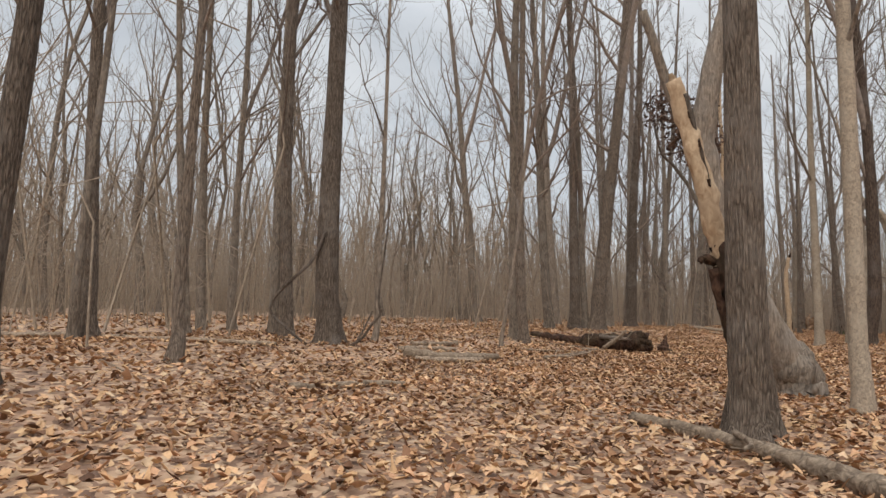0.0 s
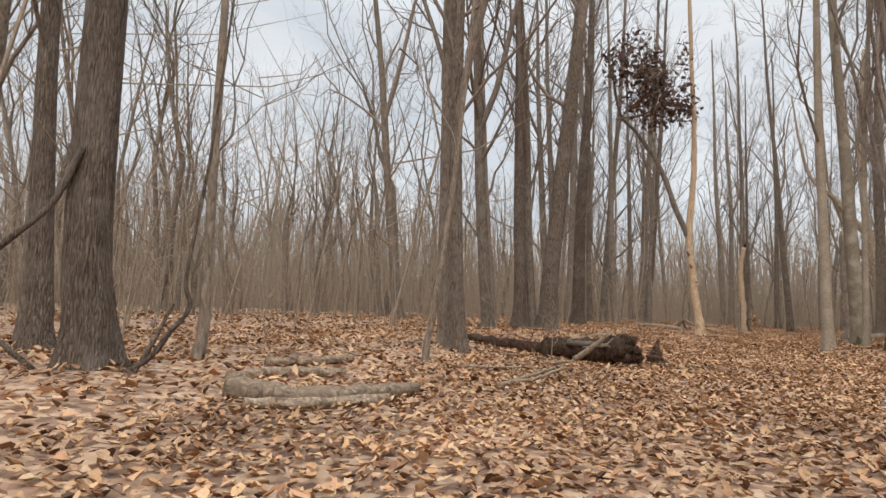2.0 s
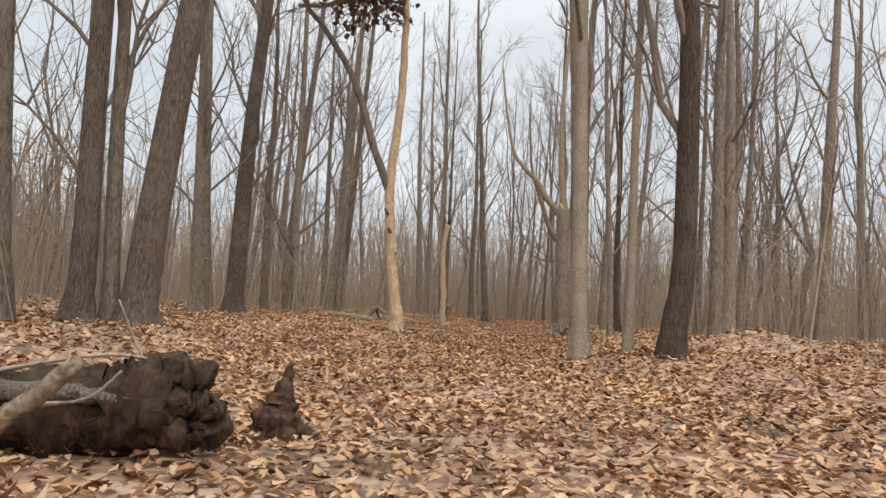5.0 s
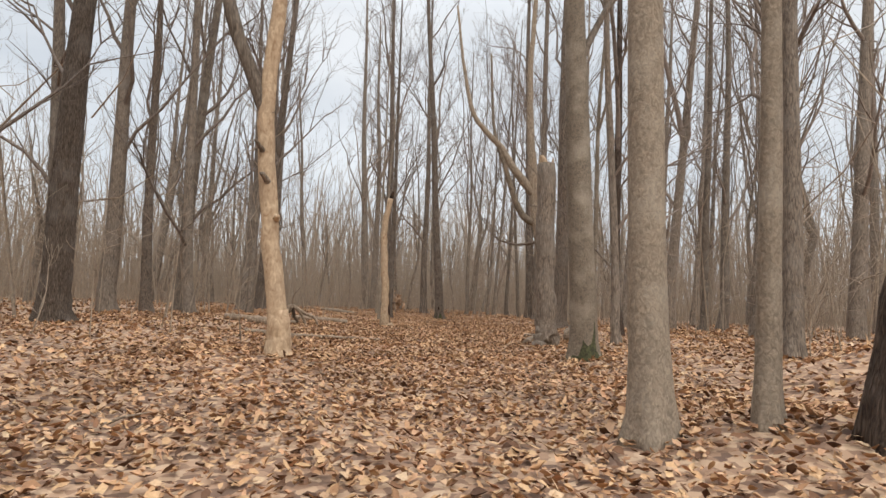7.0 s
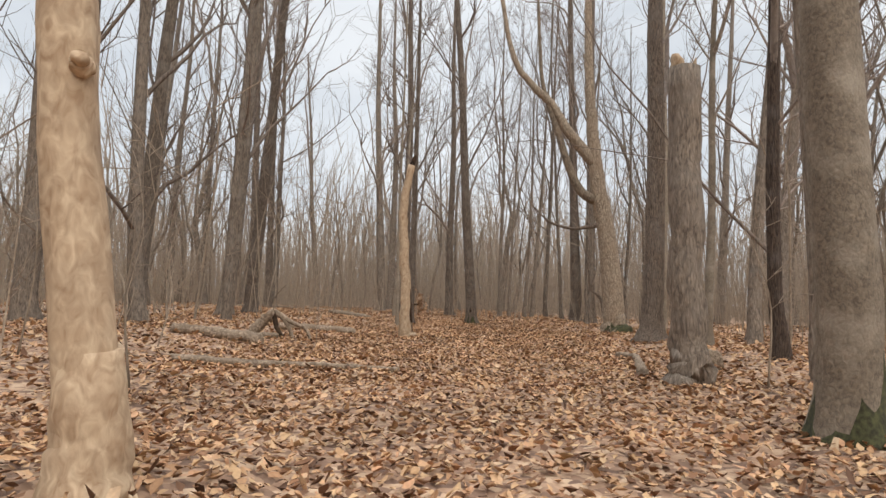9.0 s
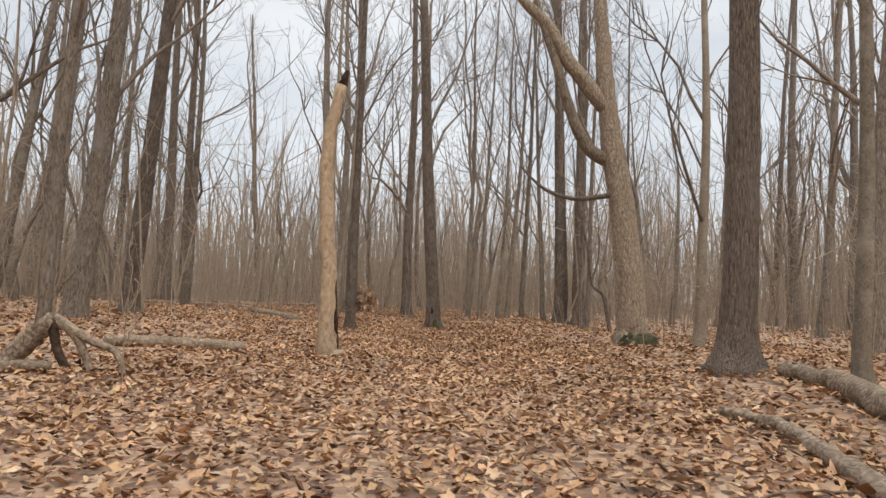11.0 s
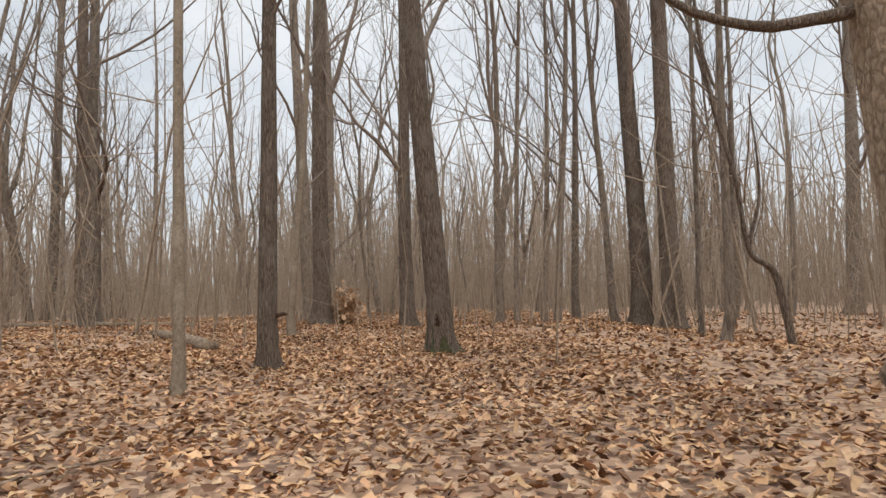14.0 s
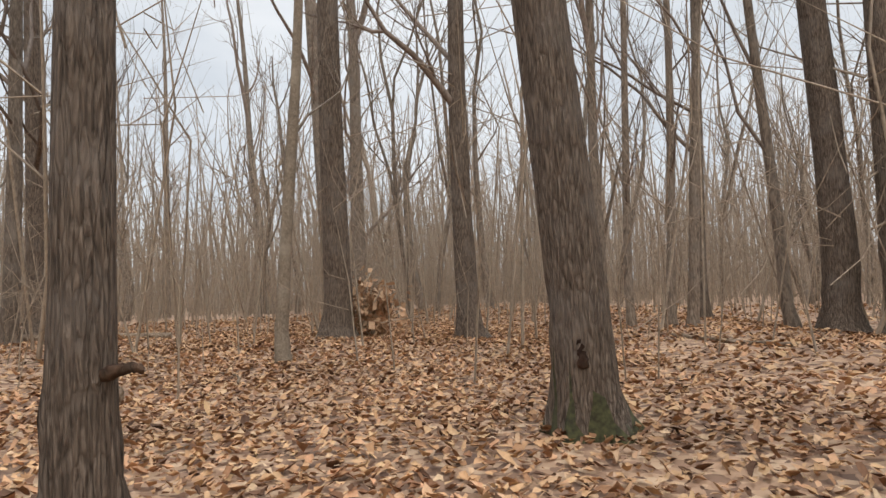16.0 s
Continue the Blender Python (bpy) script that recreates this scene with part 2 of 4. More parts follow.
class Shape:
    """Collects tubes and faces, then makes one mesh."""

    def __init__(self):
        self.v, self.f, self.n = [], [], 0

    def add(self, verts, faces):
        self.v.append(np.asarray(verts, float))
        self.f += [tuple(i + self.n for i in face) for face in faces]
        self.n += len(verts)

    def tube(self, pts, radii, sides=6, cap=True, rough=None):
        """A tube along pts; rough(angle, along) gives a factor on the radius."""
        pts = np.asarray(pts, float)
        radii = np.asarray(radii, float)
        k = len(pts)
        d = np.gradient(pts, axis=0)
        d /= np.linalg.norm(d, axis=1)[:, None] + 1e-9
        ref = np.array([1.0, 0, 0]) if abs(d[0][0]) < 0.8 else np.array([0, 1.0, 0])
        u = ref[None, :] - d * (d @ ref)[:, None]
        u /= np.linalg.norm(u, axis=1)[:, None] + 1e-9
        w = np.cross(d, u)
        a = np.linspace(0, 2 * math.pi, sides, endpoint=False)
        r = np.repeat(radii[:, None], sides, 1)
        if rough is not None:
            r = r * rough(a[None, :], np.linspace(0, 1, k)[:, None])
        ring = pts[:, None, :] + r[..., None] * (np.cos(a)[None, :, None] * u[:, None, :] + np.sin(a)[None, :, None] * w[:, None, :])
        n0 = self.n
        self.v.append(ring.reshape(-1, 3))
        for i in range(k - 1):
            p, q = n0 + i * sides, n0 + (i + 1) * sides
            self.f += [(p + j, p + (j + 1) % sides, q + (j + 1) % sides, q + j) for j in range(sides)]
        self.n += k * sides
        if cap and sides > 3:
            self.f.append(tuple(n0 + j for j in range(sides))[::-1])
            self.f.append(tuple(n0 + (k - 1) * sides + j for j in range(sides)))

    def mesh(self, name, mat, smooth=True):
        me = bpy.data.meshes.new(name)
        me.from_pydata(np.concatenate(self.v).tolist(), [], self.f)
        me.materials.append(mat)
        if smooth:
            me.polygons.foreach_set("use_smooth", [True] * len(me.polygons))
        me.update()
        return me


def part(name, shape, mat, parent=None, label="", smooth=True):
    ob = new(name, shape.mesh(name, mat, smooth))
    if parent:
        ob.parent = parent
    return tagged(ob, label)


def root(name, x, y, z, label, category, group=""):
    ob = new(name)
    ob.matrix_world = pose(x, y, z)
    return tagged(ob, label, category, group)


def spline(pts, n):
    """Catmull-Rom through pts, n samples."""
    p = np.asarray(pts, float)
    if len(p) == 2:
        return p[0] + (p[1] - p[0]) * np.linspace(0, 1, n)[:, None]
    e = np.vstack([2 * p[0] - p[1], p, 2 * p[-1] - p[-2]])
    out = []
    for s in np.linspace(0, len(p) - 1 - 1e-6, n):
        i, t = int(s), s - int(s)
        a, b, c, d = e[i], e[i + 1], e[i + 2], e[i + 3]
        out.append(0.5 * (2 * b + (c - a) * t + (2 * a - 5 * b + 4 * c - d) * t * t + (3 * b - a - 3 * c + d) * t ** 3))
    return np.array(out)


def wobble(rng, n, amp):
    """A smooth random sideways drift of n steps in x and y."""
    t = np.linspace(0, 1, n)
    off = np.zeros((n, 3))
    for k in (1.0, 2.3, 4.1):
        off[:, :2] += amp / k * np.sin(2 * math.pi * (k * t[:, None] * 0.7 + rng.random(2)[None, :])) * t[:, None] ** 0.5
    return off - off[0]


def grow(shape, rng, start, way, length, radius, depth, twigs):
    """A limb that bends upward, with side branches down to twigs."""
    n = 6 if depth else 4
    way = way / np.linalg.norm(way)
    pts, p, w = [start], start.copy(), way.copy()
    for i in range(n - 1):
        w = w + rng.normal(0, 0.19, 3) + np.array([0, 0, 0.13])
        w /= np.linalg.norm(w)
        p = p + w * length / (n - 1)
        pts.append(p.copy())
    pts = np.array(pts)
    shape.tube(pts, np.linspace(radius, max(radius * 0.3, 0.004), n), 5 if radius > 0.05 else (4 if depth else 3), False)
    if depth:
        for _ in range(twigs):
            i = rng.integers(1, n)
            side = rng.normal(0, 1, 3)
            d = pts[i] - pts[i - 1]
            d = d / np.linalg.norm(d)
            side -= d * (side @ d)
            side /= np.linalg.norm(side)
            spread = rng.uniform(0.45, 1.0)
            grow(shape, rng, pts[i], d + side * spread, length * rng.uniform(0.35, 0.62), max(radius * rng.uniform(0.3, 0.5), 0.0055), depth - 1, twigs)


def crown(shape, rng, axis, radii, first, limbs, depth=2, twigs=4, reach=1.0):
    """Limbs up a trunk given by axis and radii, from the fraction first on."""
    k = len(axis)
    for j in range(limbs):
        s = first + (0.97 - first) * (j + rng.random()) / limbs
        i = min(int(s * (k - 1)), k - 2)
        p = axis[i] + (axis[i + 1] - axis[i]) * (s * (k - 1) - i)
        a = rng.uniform(0, 2 * math.pi)
        up = rng.uniform(0.9, 2.0)
        length = reach * (1.5 + 3.6 * (1 - s)) * rng.uniform(0.7, 1.3)
        rad = min(radii[i] * rng.uniform(0.25, 0.5), 0.075)
        grow(shape, rng, p, np.array([math.cos(a), math.sin(a), up]), length, rad, depth, twigs)


LOOKS = {
    "-": ("forest_tree", GREY, "bare winter tree with grey-brown bark on leaf litter"),
    "N": ("oak_tree", OAK, "bare oak with dark furrowed bark rising from dry leaves"),
    "D": ("oak_tree", DARK, "bare oak with very dark bark on leaf litter"),
    "B": ("beech_tree", BEECH, "bare young tree with smooth pale bark on leaf litter"),
}


def forest_tree(x, y, dia, lean_x, lean_y, look_key="-", height=0, seed=0, fork=None, label="", bend=0.12, limbs=0, first=0.0, moss=False, buttress=0.0):
    """A bare forest tree: flared trunk, perhaps forked, and a crown of limbs and twigs."""
    rng = np.random.default_rng(seed + int(1000 * (x + 60)) + int(7 * y))
    name, mat, text = LOOKS[look_key]
    height = height or float(np.clip(9 + 30 * dia, 9, 24)) * rng.uniform(0.9, 1.15)
    z0 = gz(x, y) - 0.12
    ob = root(name, x, y, z0, label or text, "tree", "bare forest trees")
    n = 26
    t = np.concatenate([np.linspace(0, 0.05, 7), np.linspace(0.075, 1, n - 7)])
    axis = np.zeros((n, 3))
    axis[:, 2] = t * height
    axis[:, 0], axis[:, 1] = lean_x * height * t * (1 - 0.25 * t), lean_y * height * t * (1 - 0.25 * t)
    axis += wobble(rng, n, bend * (0.6 + dia))
    zz = axis[:, 2]
    r = dia / 2 * ((1 - 0.82 * t ** 0.9) + (buttress or (0.8 if look_key == "N" else 0.5)) * np.exp(-zz / 0.24))
    sides = 20 if dia > 0.2 else 12
    roots, ph = rng.integers(4, 7), rng.uniform(0, 6)
    flare = np.exp(-zz / 0.3)[:, None]
    noise_r = 1 + 0.035 * rng.standard_normal((n, sides))
    trunk = Shape()
    trunk.tube(axis, r, sides, True, lambda a, s: noise_r * (1 + 0.22 * flare * np.sin(roots * a + ph)))
    part("trunk", trunk, mat, ob)
    top = Shape()
    split = fork if fork is not None else (rng.uniform(0.24, 0.5) if rng.random() < 0.55 else 0)
    far_from_trail = float(trail_distance(np.array([x]), np.array([y]))[0])
    depth, twigs = (2, 5) if far_from_trail < 9 else (2, 4)
    if split:
        i = int(np.searchsorted(t, split))
        a = rng.uniform(0, 6.28)
        w = np.array([math.cos(a) * 0.32, math.sin(a) * 0.32, 1])
        p0, ln = axis[i], height * (1 - split) * 0.9
        m = 12
        s = np.linspace(0, 1, m)[:, None]
        second = p0 + w * s * ln * (1 - 0.25 * s) + np.array([0, 0, 0.2 * ln]) * s ** 2 + wobble(rng, m, 0.3)
        r2 = np.linspace(r[i] * 0.72, 0.012, m)
        top.tube(second, r2, 9, False)
        crown(top, rng, second, r2, 0.15, 5, depth, twigs, 0.8)
    crown(top, rng, axis, r, first or rng.uniform(0.27, 0.42), limbs or (11 if dia > 0.2 else 7), depth, twigs, 1.15 if dia > 0.2 else 0.7)
    part("crown", top, TWIG if look_key != "B" else GREY, ob)
    if moss:
        mossy = Shape()
        ragged = 1.07 - np.array([0.0, 0.05, 0.10, 0.15, 0.2])[:, None] * rng.uniform(0.3, 2.2, sides)[None, :]
        mossy.tube(axis[:5], r[:5], sides, False, lambda a, s: ragged * noise_r[:5] * (1 + 0.22 * flare[:5] * np.sin(roots * a + ph)))
        part("moss_patch", mossy, MOSS, ob, "green moss on the root flare")
    return ob


def limb_thing(name, paths, mat, label, category, group="", children=(), sides=12, rough=0.05):
    """A log, branch or custom trunk: paths is a list of (part name, points, start radius, end radius)."""
    base = np.array(paths[0][1][0], float)
    ob = root(name, *base, label, category, group)
    rng = np.random.default_rng(int(abs(base[0] * 131 + base[1] * 977)))
    for pname, pts, r0, r1, *rest in paths:
        n = max(8, 5 * len(pts))
        c = spline(np.array(pts, float) - base, n)
        c[1:-1] += rng.normal(0, min(r0, r1) * 0.12, (n - 2, 3))
        jag = 1 + rough * rng.standard_normal((n, sides))
        s = Shape()
        s.tube(c, np.linspace(r0, r1, n), sides, True, lambda a, q: jag)
        part(pname, s, rest[0] if rest else mat, ob)
    return ob


def lying(pts, r, lift=0.0):
    """Ground points to a line that rests on the floor, sunk a little into the leaves."""
    return [(x, y, gz(x, y) + r * 0.75 + lift) for x, y in pts]


def log(name, pts, r0, r1, label, category="log", mat=None, lift=0.0, group=""):
    return limb_thing(name, [("wood", lying(pts, (r0 + r1) / 2, lift), r0, r1)], mat or LOGS, label, category, group, (), 12, 0.11)


# ---- the ground, one sheet to the horizon ----
def spread(lo, hi, step, out):
    inner = np.arange(lo, hi + step, step)
    grow_out = np.cumsum(step * 1.25 ** np.arange(1, 33))
    grow_out = grow_out[grow_out < out]
    return np.concatenate([lo - grow_out[::-1], inner, hi + grow_out])


gx, gy = spread(-14, 44, 0.35, 900), spread(-10, 62, 0.35, 900)
XX, YY = np.meshgrid(gx, gy)
ZZ = ground_z(XX, YY)
nx, ny = len(gx), len(gy)
floor_shape = Shape()
idx = np.arange(nx * ny).reshape(ny, nx)
floor_shape.add(np.stack([XX, YY, ZZ], -1).reshape(-1, 3),
                np.stack([idx[:-1, :-1], idx[:-1, 1:], idx[1:, 1:], idx[1:, :-1]], -1).reshape(-1, 4).tolist())
ground = tagged(new("ground", floor_shape.mesh("ground", FLOOR)), "forest floor covered with dry brown fallen leaves", "ground", "", "structure")


# ---- fallen leaves ----
def leaf_cloud(rng, xy, size, lift, tilt):
    """Curled leaf blades: six corners and a raised midrib, as vertex and face arrays."""
    n = len(xy)
    base = np.array([(-1, 0, 0), (-0.35, 0.55, 0), (0.45, 0.42, 0), (1, 0, 0), (0.45, -0.42, 0), (-0.35, -0.55, 0), (0.05, 0, 0)], float)
    s = size * rng.uniform(0.6, 1.35, n)
    v = np.repeat(base[None], n, 0) * s[:, None, None] * 0.5
    v[:, :, 1] *= rng.uniform(0.7, 1.25, n)[:, None]
    v[:, :6, :2] += rng.normal(0, 0.13, (n, 6, 2)) * s[:, None, None]
    curl = rng.uniform(-0.1, 0.75, n) * s
    v[:, :, 2] += curl[:, None] * (np.abs(base[:, 1]) + 0.35 * base[:, 0] ** 2)[None, :] + rng.normal(0, 0.05, (n, 7)) * s[:, None]
    yaw, tx, ty = rng.uniform(0, 6.283, n), rng.normal(0, tilt, n), rng.normal(0, tilt, n)
    v[:, :, 2] += v[:, :, 0] * np.tan(tx)[:, None] + v[:, :, 1] * np.tan(ty)[:, None]
    c, q = np.cos(yaw)[:, None], np.sin(yaw)[:, None]
    x, y = v[:, :, 0] * c - v[:, :, 1] * q, v[:, :, 0] * q + v[:, :, 1] * c
    z = ground_z(xy[:, 0], xy[:, 1])[:, None] + v[:, :, 2] + (lift + rng.uniform(0, 0.035, n))[:, None]
    verts = np.stack([x + xy[:, :1], y + xy[:, 1:], z], -1).reshape(-1, 3)
    tri = np.array([(0, 6, 1), (1, 6, 2), (2, 6, 3), (3, 6, 4), (4, 6, 5), (5, 6, 0)])
    faces = (np.arange(n)[:, None, None] * 7 + tri[None]).reshape(-1, 3)
    return verts, faces


def quick_mesh(name, verts, faces, mat):
    me = bpy.data.meshes.new(name)
    me.vertices.add(len(verts))
    me.vertices.foreach_set("co", np.asarray(verts, np.float32).ravel())
    me.loops.add(faces.size)
    me.loops.foreach_set("vertex_index", faces.astype(np.int32).ravel())
    me.polygons.add(len(faces))
    me.polygons.foreach_set("loop_start", np.arange(0, faces.size, faces.shape[1], dtype=np.int32))
    me.materials.append(mat)
    me.update(calc_edges=True)
    return me


def scatter(rng, count, inner, outer):
    """Points whose distance from the trail lies between inner and outer."""
    got = []
    while sum(len(g) for g in got) < count:
        xy = np.stack([rng.uniform(-16, 46, 60000), rng.uniform(-4, 62, 60000)], -1)
        d = trail_distance(xy[:, 0], xy[:, 1])
        got.append(xy[(d >= inner) & (d < outer)])
    return np.concatenate(got)[:count]


leaf_rng = np.random.default_rng(5)
beds = [leaf_cloud(leaf_rng, scatter(leaf_rng, 150000, 0, 3.5), 0.063, 0.010, 0.3),
        leaf_cloud(leaf_rng, scatter(leaf_rng, 92000, 3.5, 9), 0.076, 0.012, 0.3),
        leaf_cloud(leaf_rng, scatter(leaf_rng, 22000, 9, 20), 0.12, 0.018, 0.3)]
lv, lf, base_n = [], [], 0
for verts, faces in beds:
    lv.append(verts)
    lf.append(faces + base_n)
    base_n += len(verts)
tagged(new("fallen_leaves", quick_mesh("fallen_leaves", np.concatenate(lv), np.concatenate(lf), LITTER)),
       "deep carpet of curled brown and tan fallen leaves", "leaves", "", "stuff")

# ---- the far woods: a few grown shapes, turned and scaled, joined into one mass ----
def far_kind(rng):
    """One woodland tree about 15 m tall: curved trunk, often forked low, spreading limbs and twigs."""
    s = Shape()
    n = 9
    axis = np.zeros((n, 3))
    axis[:, 2] = np.linspace(0, 15, n)
    axis += wobble(rng, n, 0.55)
    r = 0.12 * np.linspace(1, 0.12, n)
    s.tube(axis, r, 5, False)
    stems = [(axis, r)]
    for _ in range(rng.integers(1, 3)):
        i = rng.integers(2, 5)
        a = rng.uniform(0, 6.28)
        m = 7
        k = np.linspace(0, 1, m)[:, None]
        ln = 15 - axis[i][2]
        second = axis[i] + np.array([math.cos(a) * 0.33, math.sin(a) * 0.33, 0.9]) * k * ln * (1 - 0.2 * k) + np.array([0, 0, 0.2 * ln]) * k ** 2 + wobble(rng, m, 0.4)
        r2 = np.linspace(r[i] * 0.75, 0.012, m)
        s.tube(second, r2, 4, False)
        stems.append((second, r2))
    for line, rad in stems:
        for _ in range(7):
            q = rng.uniform(0.25, 0.97)
            i = min(int(q * (len(line) - 1)), len(line) - 2)
            a = rng.uniform(0, 6.28)
            grow(s, rng, line[i] + (line[i + 1] - line[i]) * (q * (len(line) - 1) - i), np.array([math.cos(a), math.sin(a), rng.uniform(0.5, 1.7)]), rng.uniform(1.6, 3.6), max(rad[i] * 0.4, 0.012), 1, 4)
    verts = np.concatenate(s.v)
    tri = []
    for f in s.f:
        tri += [(f[0], f[j], f[j + 1]) for j in range(1, len(f) - 1)]
    return verts, np.array(tri)


far_rng = np.random.default_rng(11)
KINDS = [far_kind(far_rng) for _ in range(12)]


def woods(name, count, near, far, mat, label, big):
    vs, fs, n0, placed = [], [], 0, 0
    while placed < count:
        a, d = far_rng.uniform(0, 6.283), far_rng.uniform(16, 100)
        x, y = 14 + d * math.sin(a), 26 + d * math.cos(a)
        off = walked_distance(np.array([x]), np.array([y]))[0]
        if off < near or off > far or (y < 0 and placed % 4):
            continue
        verts, tri = KINDS[far_rng.integers(len(KINDS))]
        c, q = math.cos(a * 7), math.sin(a * 7)
        h = far_rng.uniform(0.45, 1.25)
        g = h * far_rng.uniform(0.6, 1.5) * (big if far_rng.random() < 0.35 else 1)
        sp = h * far_rng.uniform(0.85, 1.15)
        zt = verts[:, 2:3] / 15
        w = sp + (g - sp) * np.clip(1 - zt * 2.0, 0, 1)
        lean = far_rng.normal(0, 0.05, 2)
        px = verts[:, :1] * c - verts[:, 1:2] * q
        py = verts[:, :1] * q + verts[:, 1:2] * c
        vs.append(np.hstack([px * w + x + lean[0] * verts[:, 2:3], py * w + y + lean[1] * verts[:, 2:3], verts[:, 2:3] * h + gz(x, y) - 0.15]))
        fs.append(tri + n0)
        n0 += len(verts)
        placed += 1
    me = quick_mesh(name, np.concatenate(vs), np.concatenate(fs), mat)
    me.polygons.foreach_set("use_smooth", [True] * len(me.polygons))
    tagged(new(name, me), label, "woods", "", "stuff")


woods("far_woods", 210, 17, 34, GREY, "bare woodland of brown trunks behind the nearer trees", 2.2)
woods("farthest_woods", 620, 30, 90, HAZEBARK, "dense distant woodland, trunks coloured pale as if through haze", 1.8)

# a thicket of poles and brush that closes the distance, in the haze-toned bark
hedge_rng = np.random.default_rng(77)
k = 38000
hx, hy = hedge_rng.uniform(-85, 125, k), hedge_rng.uniform(-30, 140, k)
hd = walked_distance(hx, hy)
keep = (hd > 36) & (hd < 92) & (hedge_rng.random(k) < 0.75)
hx, hy = hx[keep], hy[keep]
k = len(hx)
hh = np.where(hedge_rng.random(k) < 0.5, hedge_rng.uniform(1.5, 5, k), hedge_rng.uniform(5, 15, k))
hr = 0.018 + 0.006 * hh * hedge_rng.uniform(0.5, 1.4, k)
lean = hedge_rng.normal(0, 0.09, (k, 2))
rings = []
for level, thick in ((0.0, 1.0), (0.5, 0.7), (1.0, 0.2)):
    for turn in range(3):
        swing = turn * 2.094 + hx
        rings.append(np.stack([hx + lean[:, 0] * hh * level ** 1.5 + hr * thick * np.cos(swing), hy + lean[:, 1] * hh * level ** 1.5 + hr * thick * np.sin(swing), ground_z(hx, hy) - 0.2 + hh * level], -1))
walls = np.array([(3 * p + q, 3 * p + (q + 1) % 3, 3 * p + 3 + (q + 1) % 3, 3 * p + 3 + q) for p in range(2) for q in range(3)])
tagged(new("distant_thicket", quick_mesh("distant_thicket", np.stack(rings, 1).reshape(-1, 3), (np.arange(k)[:, None, None] * 9 + walls[None]).reshape(-1, 4), HAZEBARK)),
       "thicket of slender poles closing the distance, coloured pale for haze", "woods", "", "stuff")

# thin saplings and brush between the trees
brush_rng = np.random.default_rng(21)
brush = Shape()
made = 0
while made < 11000:
    x, y = brush_rng.uniform(-28, 62), brush_rng.uniform(-2, 82)
    d = float(walked_distance(np.array([x]), np.array([y]))[0])
    if d < 6 or brush_rng.random() > (d / 19) ** 1.3:
        continue
    h = brush_rng.uniform(0.6, 4.2) if brush_rng.random() < 0.8 else brush_rng.uniform(4, 9)
    p = np.array([x, y, gz(x, y) - 0.05])
    pts = np.array([p, p + (*brush_rng.normal(0, 0.07 * h, 2), h * 0.5), p + (*brush_rng.normal(0, 0.15 * h, 2), h)])
    rad = 0.004 + 0.0036 * h * brush_rng.uniform(0.6, 1.5)
    brush.tube(pts, [rad, rad * 0.75, 0.003], 3, False)
    for _ in range(4):
        s = brush_rng.uniform(0.2, 0.95)
        q = pts[0] + (pts[2] - pts[0]) * s
        w = np.array([*brush_rng.normal(0, 0.8, 2), brush_rng.uniform(0.1, 1.0)])
        brush.tube([q, q + w * h * 0.16, q + (w + (0, 0, 0.3)) * h * 0.32], [rad * 0.5, rad * 0.4, 0.003], 3, False)
    made += 1
tagged(new("undergrowth", brush.mesh("undergrowth", BRUSH)), "tangle of thin bare saplings and brush stems", "undergrowth", "", "stuff")


# ---- the trees along the walk ----
forest_tree(22.41, 38.47, 0.12, 0.003, -0.002, "B", bend=0.04, fork=0, first=0.42)
forest_tree(23.93, 39.79, 0.25, 0.000, -0.000, "N", fork=0, first=0.4, bend=0.06)
forest_tree(34.65, 40.32, 0.50, 0.004, -0.003, "N", fork=0, first=0.4, bend=0.08)
forest_tree(26.77, 39.73, 0.40, -0.062, 0.052, "N", fork=0, first=0.36, label="leaning oak with a small dark hollow near its base", moss=True)
forest_tree(22.74, 29.71, 0.44, 0.029, -0.024, "N", fork=0, first=0.36, buttress=1.15, label="thick oak with scaly bark and a wide root flare")
forest_tree(16.18, 23.95, 0.44, -0.040, 0.035, "B", moss=True, fork=0, label="thick grey tree with a mossy root flare")
forest_tree(6.08, 24.55, 0.53, 0.071, -0.053, "N")
forest_tree(11.50, 20.02, 0.27, -0.012, 0.006, "B", fork=0, first=0.42, bend=0.06)
forest_tree(12.12, 18.79, 0.37, -0.015, 0.007, "D", bend=0.22, label="dark oak with a sinuous trunk on leaf litter")
forest_tree(-2.36, 13.28, 0.43, -0.016, 0.001, "N")
forest_tree(28.30, 46.20, 0.46, -0.010, 0.008, "N", fork=0.34)
forest_tree(30.44, 45.36, 0.40, -0.013, 0.011, "N", fork=0.42)
forest_tree(26.82, 44.81, 0.18, 0.041, -0.033, "B")
forest_tree(34.72, 41.20, 0.54, -0.022, 0.017, "N", fork=0, first=0.4, bend=0.08)
forest_tree(27.78, 32.52, 0.24, 0.013, -0.014, "B")
forest_tree(22.45, 28.27, 0.18, 0.031, -0.026, "B")
forest_tree(12.05, 19.51, 0.16, 0.028, -0.024, "B")
forest_tree(1.93, 17.11, 0.25, -0.028, 0.014, "N", fork=0.22)
forest_tree(1.75, 6.76, 0.33, -0.013, 0.001, "N")
forest_tree(25.39, 66.39, 0.49, 0.024, -0.019, "-")
forest_tree(34.00, 43.80, 0.19, 0.029, -0.022, "-")
forest_tree(34.12, 43.45, 0.21, 0.055, -0.041, "-")
forest_tree(34.67, 41.93, 0.21, -0.054, 0.041, "-")
forest_tree(24.13, 51.50, 0.32, -0.000, 0.000, "-")
forest_tree(24.68, 53.33, 0.41, -0.003, 0.003, "N")
